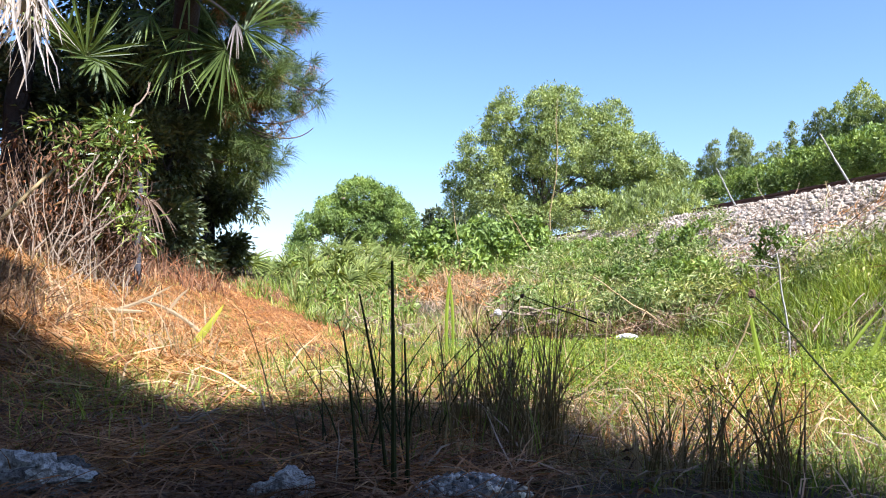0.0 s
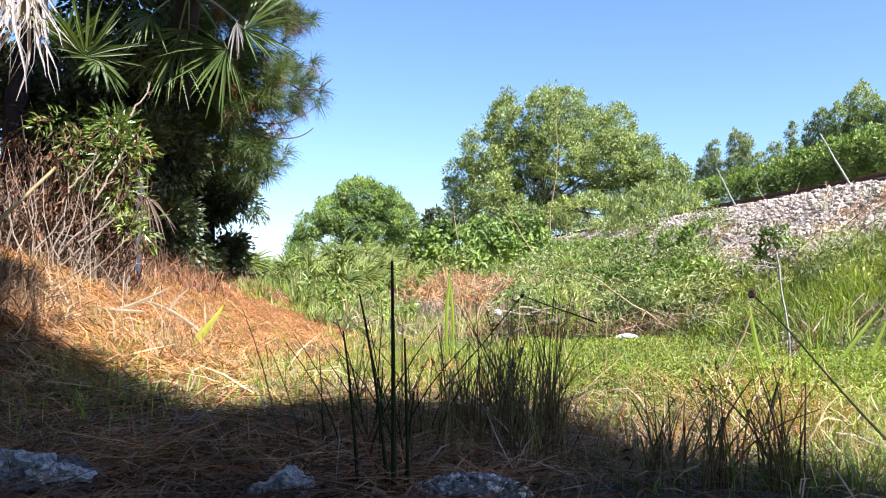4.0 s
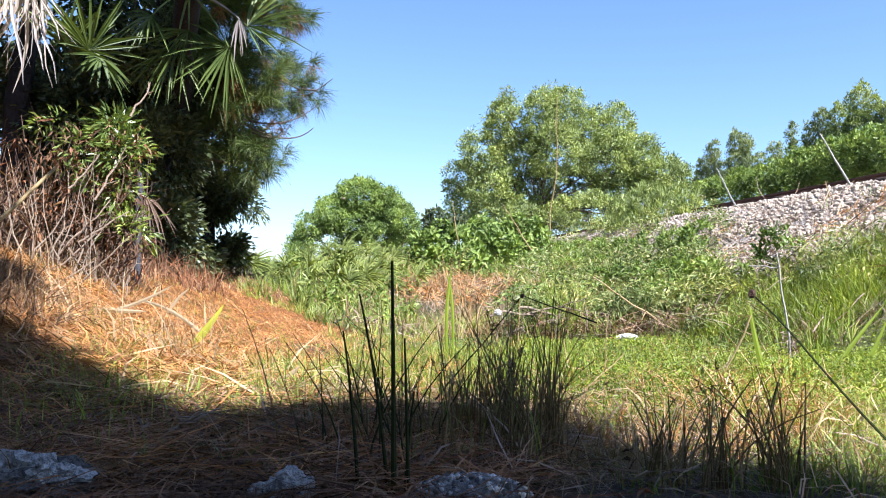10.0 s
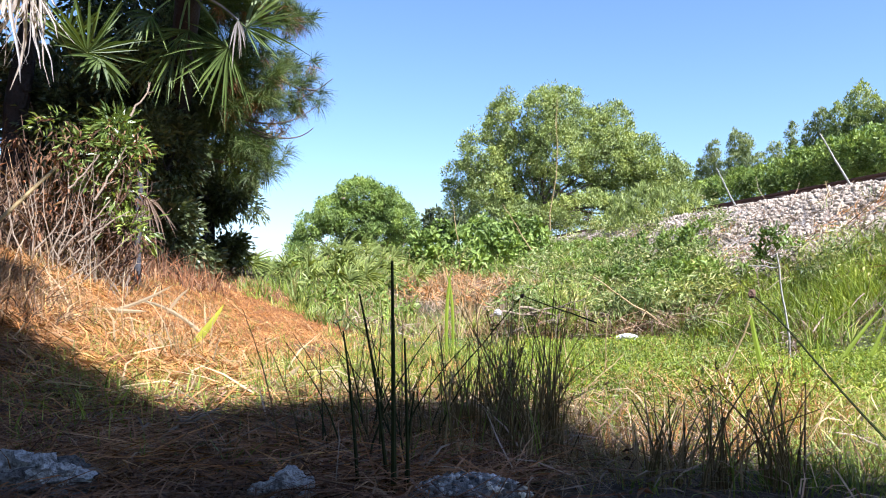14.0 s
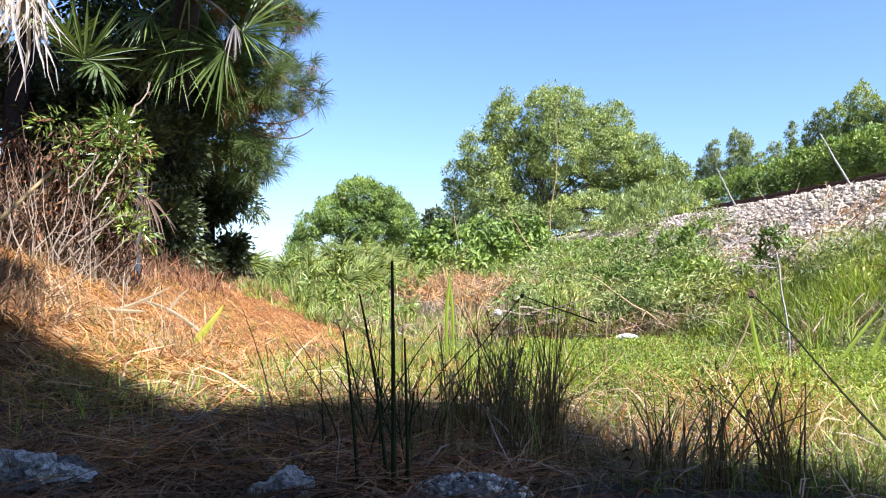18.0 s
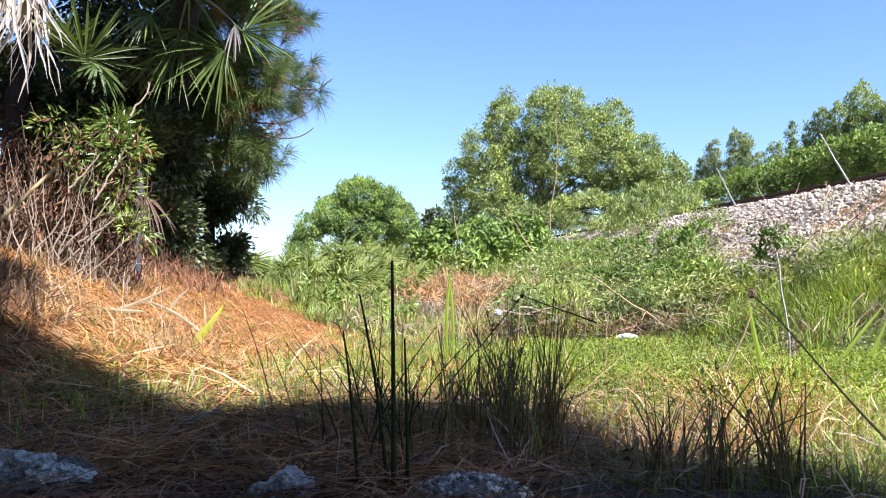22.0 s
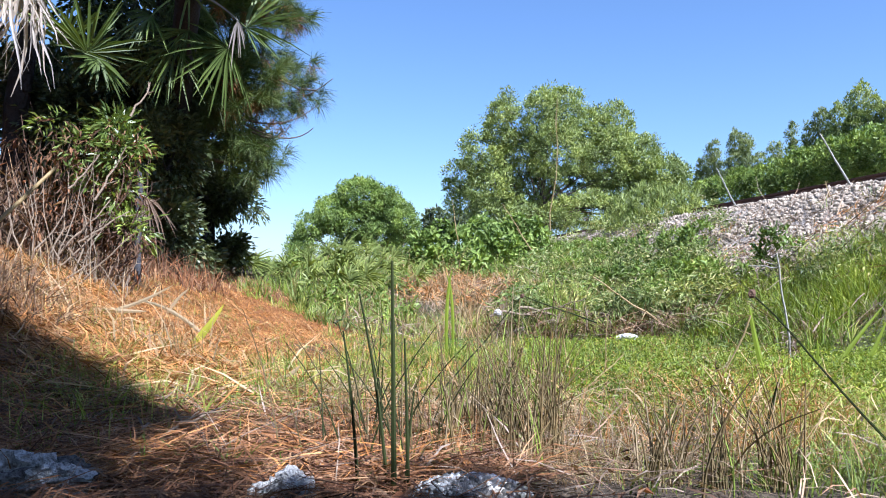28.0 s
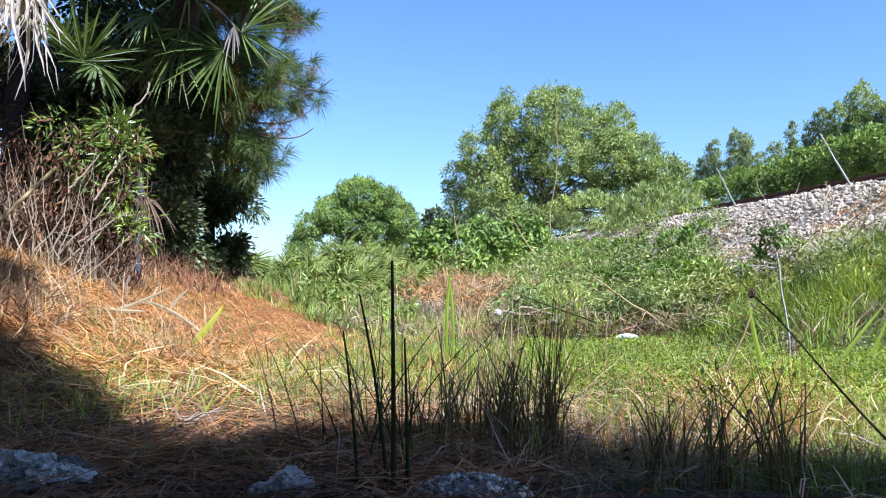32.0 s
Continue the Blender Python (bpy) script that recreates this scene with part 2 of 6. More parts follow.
def strewn(geo, x, y, length, width, lift=0.02, up=0.15):
    """Needles and blades that lie on the ground."""
    n = len(x)
    a = rng.uniform(0, 2 * np.pi, n)
    d = np.stack([np.cos(a), np.sin(a)], 1) * length[:, None]
    p0 = ground_points(x, y) + np.array([0, 0, 1.0]) * rng.uniform(0.002, lift, n)[:, None]
    p2 = ground_points(x + d[:, 0], y + d[:, 1]) + np.array([0, 0, 1.0]) * (rng.uniform(0.0, lift, n) + np.abs(rng.normal(size=n)) * up * length)[:, None]
    p1 = (p0 + p2) / 2 + np.array([0, 0, 1.0]) * (length * rng.uniform(0.0, 0.12, n))[:, None] + np.stack([-d[:, 1], d[:, 0], 0 * a], 1) * rng.normal(size=(n, 1)) * 0.08
    s = unit(np.stack([-d[:, 1], d[:, 0], rng.normal(size=n) * 0.5 * length], 1)) * (width / 2)[:, None]
    v = np.stack([p0 - s, p0 + s, p1 - s, p1 + s, p2 - s * 0.2, p2 + s * 0.2], 1).reshape(-1, 3)
    geo.add(v, (np.arange(n)[:, None, None] * 6 + np.array([[0, 1, 3, 2], [2, 3, 5, 4]])[None]).reshape(-1, 4))


def plants(x, y, per, r, low, high):
    """Places of leaf clumps, gathered into plants of several clumps each."""
    n = len(x) * per
    px, py = np.repeat(x, per) + rng.normal(size=n) * r, np.repeat(y, per) + rng.normal(size=n) * r
    tall = np.repeat(rng.uniform(low, high, len(x)), per)
    return ground_points(px, py) + np.array([0, 0, 1.0]) * (tall * rng.uniform(0.05, 1.0, n))[:, None]


def clumps(geo, centres, spread, per, length, width, droop=0.2, outward=None):
    """Leaves gathered in clumps round centres, turned outwards and up."""
    n = len(centres) * per
    c = np.repeat(centres, per, 0)
    spread = np.repeat(np.broadcast_to(spread, len(centres)), per)[:, None]
    off = np.clip(rng.normal(size=(n, 3)), -1.5, 1.5) * spread * np.array([1, 1, 0.75])
    way = unit(off) + 0.5 * rand_dirs(n) - np.array([0, 0, droop])
    if outward is not None:
        way = way + 0.6 * np.repeat(outward, per, 0)
    nrm = rand_dirs(n) * 0.6 + unit(off) * 0.8 + np.array([0, 0, 0.7])
    leaves(geo, c + off, way, nrm, length * rng.uniform(0.6, 1.3, n), width * rng.uniform(0.6, 1.3, n))


def foliage(geo, heads, radius, per, length, width, lift=0.0, hollow=0.5, tall=0.85):
    """Leafy heads: leaves set on the skin of uneven balls, facing outwards, so that each head has a lit and a shaded side."""
    n = len(heads) * per
    c, r = np.repeat(heads, per, 0), np.repeat(radius, per)[:, None]
    d = rand_dirs(n)
    d[:, 2] = np.where(d[:, 2] < -0.35, -d[:, 2], d[:, 2])
    pos = c + d * r * rng.uniform(hollow, 1.08, (n, 1)) * np.array([1, 1, tall])
    way = d * 0.45 + rand_dirs(n) * 0.8 + np.array([0, 0, lift])
    leaves(geo, pos, way, d + 0.45 * rand_dirs(n) + np.array([0, 0, 0.3]), length * rng.uniform(0.6, 1.3, n), width * rng.uniform(0.6, 1.3, n), 0.15)


def ball_points(n, centre, radii, shell=0.5):
    """Points in an ellipsoid, denser towards its skin."""
    d = rand_dirs(n)
    r = rng.uniform(0, 1, n) ** (1 / 3) * (1 - shell) + shell * rng.uniform(0.75, 1.05, n)
    return np.asarray(centre) + d * r[:, None] * np.asarray(radii)


def stone(geo, centre, size, seed, levels=2, lumps=0.25):
    """One uneven stone on a finely cut ball."""
    bm = bmesh.new()
    bmesh.ops.create_icosphere(bm, subdivisions=levels, radius=1.0)
    co = np.array([v.co for v in bm.verts])
    f = np.array([[v.index for v in p.verts] for p in bm.faces])
    bm.free()
    r = np.array([1 + lumps * noise.noise(Vector(c) * 1.3 + Vector((seed, 0, 0))) + lumps * 0.6 * noise.noise(Vector(c) * 3.1 + Vector((0, seed, 0)))
                  + lumps * 0.25 * noise.noise(Vector(c) * 8.0 + Vector((0, 0, seed))) for c in co])
    geo.add(np.asarray(centre) + co * r[:, None] * np.asarray(size), f)


# ---- the lie of the land ----
RAIL_U, RAIL_TOP = 8.30, 1.90


def smooth(t):
    t = np.clip(t, 0, 1)
    return t * t * (3 - 2 * t)


def across(x, y):
    """Distance from the camera across the line of the track."""
    return 0.9909 * x + 0.1343 * y


def from_track(u, v):
    return 0.9909 * u - 0.1343 * v, 0.1343 * u + 0.9909 * v


def ground_z(x, y):
    x, y = np.asarray(x, float), np.asarray(y, float)
    base = np.interp(y, [-900, 1, 2, 3, 4, 6, 9, 10.5, 13, 17, 25, 60, 900],
                     [0.0, 0.0, -0.04, -0.12, -0.20, -0.33, -0.45, -0.30, 0.0, 0.30, 0.5, 0.6, 0.6])
    base = base - 0.42 * smooth((-0.12 * y - x) / (0.06 * np.abs(y) + 0.1)) * smooth((y - 10.5) / 4)
    bank = 0.75 * smooth((-0.55 - x) / 2.9) * smooth((y - 0.6) / 2.2) * (1 - 0.6 * smooth((y - 10) / 8))
    u = across(x, y)
    emb = np.interp(u, [-900, 3.2, 4.2, 5.4, 7.35, 7.65, 8.0, 11.5, 15, 900], [-3, -1.0, -0.45, 0.30, 1.50, 1.66, 1.69, 1.69, 0.6, 0.6])
    low = base + bank
    z = np.maximum(low, emb) + 0.12 * np.exp(-np.abs(low - emb) / 0.15)
    near = np.hypot(x, y)
    wob = 0.020 * np.sin(2.1 * x + 1.3) * np.sin(1.7 * y + 0.4) + 0.012 * np.sin(5.3 * x + 2.0 * y) + 0.008 * np.sin(9.1 * y - 4.0 * x)
    lumps = 0.075 * np.sin(3.9 * x + 1.1 * y) * np.sin(3.1 * y - 0.8 * x + 1) * smooth((y - 8.6) / 1.5) * smooth((5.6 - u) / 0.8) * smooth((u + 2.5) / 1.5)
    return z + wob * np.clip(near / 3, 0, 1) + lumps


def ground_points(x, y, lift=0.0):
    return np.stack([x, y, ground_z(x, y) + lift], 1)

# ---- ground ----


def ground_material():
    m = bpy.data.materials.new("ground")
    m.use_nodes = True
    nt = m.node_tree
    p = nt.nodes["Principled BSDF"]
    big, mid, fine = noise_node(nt, 1.3, 5), noise_node(nt, 14, 6), noise_node(nt, 90, 5)
    soil = ramp(nt, mid.outputs["Fac"], [(0.035, 0.026, 0.018), (0.09, 0.07, 0.05), (0.17, 0.13, 0.09)])
    straw = ramp(nt, mid.outputs["Fac"], [(0.08, 0.035, 0.014), (0.21, 0.09, 0.03), (0.36, 0.18, 0.07)])
    moss = ramp(nt, mid.outputs["Fac"], [(0.04, 0.04, 0.015), (0.08, 0.09, 0.03), (0.15, 0.13, 0.06)])
    grit = ramp(nt, mid.outputs["Fac"], [(0.22, 0.18, 0.15), (0.38, 0.33, 0.28), (0.52, 0.47, 0.42)])
    col = soil
    for key, tone in (("moss", moss), ("straw", straw), ("grit", grit)):
        at = nt.nodes.new("ShaderNodeAttribute")
        at.attribute_name = key
        col = mix(nt, at.outputs["Fac"], col, tone)
    speck = ramp(nt, fine.outputs["Fac"], [(0.3, 0.3, 0.3), (0.9, 0.9, 0.9), (1.3, 1.3, 1.3)])
    col = mix(nt, 0.8, col, speck, "MULTIPLY")
    patch = ramp(nt, big.outputs["Fac"], [(0.6, 0.6, 0.6), (1.1, 1.1, 1.1)])
    col = mix(nt, 0.6, col, patch, "MULTIPLY")
    nt.links.new(col, p.inputs["Base Color"])
    p.inputs["Roughness"].default_value, p.inputs["Specular IOR Level"].default_value = 0.95, 0.15
    b = nt.nodes.new("ShaderNodeBump")
    b.inputs["Strength"].default_value, b.inputs["Distance"].default_value = 0.8, 0.03
    nt.links.new(fine.outputs["Fac"], b.inputs["Height"])
    nt.links.new(b.outputs[0], p.inputs["Normal"])
    return m


def straw_zone(x, y):
    """How much fallen pine straw covers the ground."""
    return smooth((-0.35 - 0.05 * y - x + 0.25 * np.sin(3 * y)) / 0.7) * smooth((y - 2.0) / 1.2) * smooth((11 - y) / 2)


def brown_zone(x, y):
    """Patches where only dead growth stands."""
    a = smooth(1.6 - np.hypot((x - 0.015 * y) / 1.1, (y - 14.0) / 2.8))
    p = np.sin(1.7 * x + 0.9 * y + 0.6) * np.sin(0.8 * y - 1.3 * x + 2.1)
    return np.maximum(a, smooth((p - 0.28) / 0.25))


def grit_zone(x, y):
    u = across(x, y) + 0.35 * np.sin(1.3 * y) + 0.2 * np.sin(3.7 * y + 1)
    return smooth((u - np.clip(5.0 + 0.12 * (y - 8), 4.8, 6.75)) / 0.7) * smooth((13.5 - u) / 1.0)


def build_ground():
    k = np.linspace(-1, 1, 261)
    s = 0.9 * np.sinh(7.6 * k)
    gx, gy = np.meshgrid(s, 3.0 + s)
    x, y = gx.ravel(), gy.ravel()
    n = len(k)
    geo = Geo()
    i, j = np.meshgrid(np.arange(n - 1), np.arange(n - 1), indexing="ij")
    q = np.stack([i * n + j, i * n + j + 1, (i + 1) * n + j + 1, (i + 1) * n + j], -1).reshape(-1, 4)
    geo.add(ground_points(x, y), q)
    ob = solo("ground", geo, ground_material(), "uneven ground of soil, pine straw and grassy swale beside a railway bank", "ground", kind="structure", smooth=True)
    masks = (("straw", straw_zone(x, y)), ("grit", grit_zone(x, y)), ("moss", smooth((y - 2.0) / 1.5) * smooth((x + 1.2) / 1.5)))
    for key, val in masks:
        ob.data.attributes.new(key, "FLOAT", "POINT").data.foreach_set("value", val)


def build_track():
    track = thing("railway_track", "rusty railway track on dark timber sleepers along the bank", "railway track")
    prof = [(-0.075, 0), (0.075, 0), (0.075, 0.012), (0.012, 0.03), (0.012, 0.13), (0.036, 0.14), (0.036, 0.172), (-0.036, 0.172), (-0.036, 0.14), (-0.012, 0.13), (-0.012, 0.03), (-0.075, 0.012)]
    for u in (RAIL_U, RAIL_U + 1.51):
        geo = Geo()
        vs = np.arange(-20, 141, 4.0)
        rows = []
        for v in vs:
            for a, b in prof:
                x, y = from_track(u + a, v)
                rows.append((x, y, RAIL_TOP - 0.172 + b))
        n = len(prof)
        i, j = np.meshgrid(np.arange(len(vs) - 1), np.arange(n), indexing="ij")
        j2 = (j + 1) % n
        geo.add(rows, np.stack([i * n + j, i * n + j2, (i + 1) * n + j2, (i + 1) * n + j], -1).reshape(-1, 4))
        part("rail", geo, M_RUST, track, "dark rusty steel rail")
    tie = None
    for i in range(110):
        x, y = from_track(RAIL_U + 0.755, -6 + 0.52 * i)
        if tie is None:
            bm = bmesh.new()
            bmesh.ops.create_cube(bm, size=1)
            for v in bm.verts:
                v.co = (v.co.x * 2.6, v.co.y * 0.23, v.co.z * 0.18)
            bmesh.ops.bevel(bm, geom=bm.edges[:], offset=0.015, segments=1, affect="EDGES")
            tie = bpy.data.meshes.new("sleeper")
            bm.to_mesh(tie)
            bm.free()
            tie.materials.append(M_TIE)
        ob = part("sleeper", tie, None, track)
        ob.matrix_basis = pose(x, y, RAIL_TOP - 0.262 + 0.01 * math.sin(i * 2.3), 0, 0, 7.72 + 1.2 * math.sin(i * 1.7))
    return track


def build_ballast():
    """Crushed stone on the shoulder: one heap of stuff, and the larger stones as things of their own."""
    bm = bmesh.new()
    bmesh.ops.create_icosphere(bm, subdivisions=1, radius=1.0)
    co = np.array([v.co for v in bm.verts])
    f = np.array([[v.index for v in p.verts] for p in bm.faces])
    bm.free()
    n = 27000
    v = 5.0 * np.exp(rng.uniform(0, 1, n) * np.log(50 / 5.0))
    u = np.where(rng.uniform(0, 1, n) < 0.8, rng.uniform(4.9, 8.0, n), rng.uniform(7.8, 11.4, n))
    x, y = from_track(u, v)
    keep = rng.uniform(0, 1, n) < grit_zone(x, y) * 1.1
    x, y = x[keep], y[keep]
    n = len(x)
    size = rng.uniform(0.015, 0.036, n) * np.where(rng.uniform(0, 1, n) < 0.10, 1.5, 1.0)
    pts = ground_points(x, y) + np.array([0, 0, 1.0]) * (size * 0.35)[:, None]
    squash = rng.uniform(0.65, 1.25, (n, 1, 3)) * rng.uniform(0.75, 1.25, (n, len(co), 1))
    turn = rng.uniform(0, 2 * np.pi, n)
    c, s = np.cos(turn)[:, None], np.sin(turn)[:, None]
    vv = co[None] * squash * size[:, None, None]
    vv = np.stack([vv[..., 0] * c - vv[..., 1] * s, vv[..., 0] * s + vv[..., 1] * c, vv[..., 2]], -1) + pts[:, None]
    geo = Geo()
    geo.add(vv.reshape(-1, 3), (np.arange(n)[:, None, None] * len(co) + f[None]).reshape(-1, 3))
    heap = solo("ballast", geo, M_BALLAST, "pale grey crushed stone heaped on the railway shoulder", "ballast", kind="stuff")
    shapes = []
    for i in range(6):
        g = Geo()
        g.add(co * rng.uniform(0.7, 1.25, (1, 3)) * rng.uniform(0.78, 1.22, (len(co), 1)), f)
        shapes.append(g.mesh("stone", M_BALLAST))
    for i in range(300):
        v = rng.uniform(6.8, 12.5)
        x, y = from_track(rng.uniform(5.7 + 0.2 * (v - 7), 7.6), v)
        s = rng.uniform(0.03, 0.052)
        ob = part("stone", shapes[i % 6], None, heap)
        ob.matrix_basis = pose(x, y, float(ground_z(x, y)) + s * 0.45, 0, 0, rng.uniform(0, 360)) @ Matrix.Diagonal((s, s, s * 0.8, 1))


build_ground()
build_track()
build_ballast()

# ---- trees ----


def limbs(geo, root, tips, r0, bend=0.06, n=7):
    for t in tips:
        root2 = np.asarray(root) + np.array([0, 0, 1.0]) * rng.uniform(-0.25, 0.15) * np.linalg.norm(np.asarray(t) - root) * 0.3
        tube(geo, wavy(root2, t, n, bend), np.linspace(r0, r0 * 0.15, n), 5)


def leafy_tree(name, label, category, foot, trunk_top, lobes, material, leaf, per, spread, trunk_r, group=""):
    """A tree with trunk, limbs and one crown part per lobe. lobes: (centre, radii, clumps) from the foot."""
    foot = np.asarray(foot, float)
    tree = thing(name, label, category, foot, group)
    # trees of the dark wood take the bark darkened for shade
    bark = M_SHADEBARK if material in (M_DARKLEAF, M_OAK) else M_BARK
    g = Geo()
    top = np.asarray(trunk_top, float)
    tube(g, wavy((0, 0, -0.3), top, 8, 0.05), np.linspace(trunk_r, trunk_r * 0.5, 8), 8)
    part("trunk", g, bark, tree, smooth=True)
    crowns = []
    for c, r, k in lobes:
        c, r = np.asarray(c, float), np.asarray(r, float)
        m = max(6, k // 7)
        heads = ball_points(m, (0, 0, 0), r * 0.9, 0.75)
        cen = heads[rng.integers(0, m, k)] + rand_dirs(k) * (rng.uniform(0, 1, k) ** 0.5 * 0.36 * min(r[0], r[2]))[:, None]
        g = Geo()
        clumps(g, cen, spread * rng.uniform(0.5, 1.2, k), per, leaf[0], leaf[1], 0.2, outward=unit(cen / r))
        crown = part("crown", g, material, tree)
        crown.matrix_basis = Matrix.Translation(top)
        crown.data.transform(Matrix.Translation(c - top))
        g = Geo()
        heart = c - top - np.array([0, 0, 0.3 * r[2]])
        tube(g, wavy((0, 0, -0.1), heart, 8, 0.07), np.linspace(trunk_r * 0.34, trunk_r * 0.13, 8), 6)
        limbs(g, heart, cen[rng.choice(k, min(k, 7), replace=False)] * 0.8 + c - top, trunk_r * 0.10, 0.1)
        part("limb", g, bark, crown, smooth=True)
        crowns.append(crown)
    return tree, crowns


def site(bearing, rise, dist):
    """A place seen from the eye: bearing and rise are slopes to the right and up, at dist metres ahead."""
    return np.array([bearing * dist, dist, EYE[2] + rise * dist])


def foot_at(x, y):
    return np.array([x, y, float(ground_z(x, y))])


def lobe(bearing, rise, dist, rb, rr, deep, k, foot):
    """A crown lobe centred at a place, with half widths given as slopes."""
    return site(bearing, rise, dist) - foot, (rb * dist, deep, rr * dist), k


def crown_tree(name, label, category, foot, trunk_top, lobes, material, leaf, head, per, trunk_r, lift=0.0, cover=0.75, group=""):
    """A tree whose crown lobes carry separate leafy heads with gaps between them. lobes: (centre, radii, part of the skin that is leafy) from the foot."""
    foot = np.asarray(foot, float)
    tree = thing(name, label, category, foot, group)
    top = np.asarray(trunk_top, float)
    g = Geo()
    tube(g, wavy((0, 0, -0.3), top, 8, 0.05), np.linspace(trunk_r, trunk_r * 0.55, 8), 8)
    part("trunk", g, M_BARK, tree, smooth=True)
    crowns = []
    for c, r, full in lobes:
        c, r = np.asarray(c, float), np.asarray(r, float)
        count = max(5, int(4 * r[0] * r[2] * cover * full / head ** 2))
        heads = np.zeros((0, 3))
        while len(heads) < count:
            q = rand_dirs(14) * r * rng.uniform(0.72, 1.0, (14, 1))
            far = np.full(14, 9.0) if not len(heads) else np.linalg.norm(q[:, None] - heads[None], axis=2).min(1)
            heads = np.append(heads, q[np.argmax(far * rng.uniform(0.6, 1, 14))][None], 0)
        size = head * rng.uniform(0.45, 1.3, count)
        g = Geo()
        foliage(g, heads + c - top, size, per, leaf[0], leaf[1], lift, 0.45, 0.8 + 0.7 * lift)
        crown = part("crown", g, material, tree)
        crown.matrix_basis = Matrix.Translation(top)
        g = Geo()
        heart = c - top - np.array([0, 0, 0.35 * r[2]])
        tube(g, wavy((0, 0, -0.1), heart, 8, 0.07), np.linspace(trunk_r * 0.36, trunk_r * 0.14, 8), 6)
        limbs(g, heart, heads[: min(count, 9)] * 0.9 + c - top, trunk_r * 0.10, 0.1, 6)
        part("limb", g, M_BARK, crown, smooth=True)
        crowns.append(crown)
    return tree, crowns


def build_big_tree():
    d = 44.0
    foot = foot_at(0.135 * d, d)
    # bearing and rise of each lobe, its half width and half height, and how full it is
    spec = [(0.024, 0.125, 0.022, 0.024, 0.8), (0.050, 0.155, 0.026, 0.030, 0.8), (0.078, 0.190, 0.022, 0.040, 0.9), (0.062, 0.105, 0.030, 0.030, 0.6), (0.100, 0.150, 0.034, 0.040, 0.8),
            (0.128, 0.200, 0.022, 0.042, 0.9), (0.162, 0.208, 0.022, 0.040, 1.0), (0.145, 0.160, 0.036, 0.040, 0.9), (0.190, 0.180, 0.034, 0.038, 1.0), (0.226, 0.190, 0.026, 0.030, 1.0),
            (0.215, 0.145, 0.040, 0.040, 1.0), (0.255, 0.150, 0.030, 0.034, 1.0), (0.165, 0.110, 0.045, 0.034, 0.9), (0.240, 0.105, 0.050, 0.034, 1.0), (0.285, 0.125, 0.030, 0.030, 1.0),
            (0.312, 0.105, 0.026, 0.026, 1.0), (0.110, 0.088, 0.040, 0.022, 0.5), (0.190, 0.080, 0.060, 0.022, 0.8), (0.026, 0.088, 0.020, 0.024, 0.9), (0.056, 0.076, 0.028, 0.024, 1.0), (0.098, 0.072, 0.030, 0.024, 1.0), (0.140, 0.074, 0.034, 0.024, 1.0), (0.075, 0.118, 0.030, 0.026, 0.9), (0.086, 0.215, 0.010, 0.022, 0.8), (0.145, 0.225, 0.009, 0.020, 0.8)]
    lobes = [lobe(b, r, d + rng.uniform(-1.5, 1.5), rb, rr, 1.5, k, foot) for b, r, rb, rr, k in spec]
    tree, crowns = crown_tree("broadleaf_tree", "tall bushy broadleaf tree with light green leaves beyond the track", "tree", foot, (-0.6, 0, 2.2), lobes, M_TREE, (0.19, 0.07), 0.50, 120, 0.20, 0.55, 1.6)
    for b, r in [(0.055, 0.08), (0.075, 0.09), (0.10, 0.085), (0.125, 0.09), (0.03, 0.09)]:
        g = Geo()
        tube(g, wavy((0, 0, 0.1), site(b, r + 0.05, d) - foot, 8, 0.05), np.linspace(0.13, 0.05, 8), 6)
        part("stem", g, M_BARK, tree, smooth=True)
    return tree, crowns


def build_round_tree():
    d = 52.0
    foot = foot_at(-0.105 * d, d)
    spec = [(-0.108, 0.100, 0.034, 0.025, 1.0), (-0.147, 0.078, 0.020, 0.026, 0.9), (-0.072, 0.088, 0.022, 0.024, 1.0), (-0.115, 0.065, 0.036, 0.024, 0.9), (-0.174, 0.058, 0.016, 0.024, 0.8),
            (-0.052, 0.066, 0.020, 0.024, 1.0), (-0.078, 0.050, 0.030, 0.024, 0.9), (-0.190, 0.030, 0.014, 0.022, 0.8), (-0.135, 0.030, 0.020, 0.016, 0.6), (-0.050, 0.035, 0.025, 0.020, 0.8)]
    lobes = [lobe(b, r, d + rng.uniform(-1, 1), rb, rr, 1.6, k, foot) for b, r, rb, rr, k in spec]
    crown_tree("round_tree", "dense rounded green tree with tufted foliage far along the bank", "tree", foot, (0, 0, 1.0), lobes, M_ROUND, (0.20, 0.07), 0.40, 110, 0.22, 0.5, 1.9)


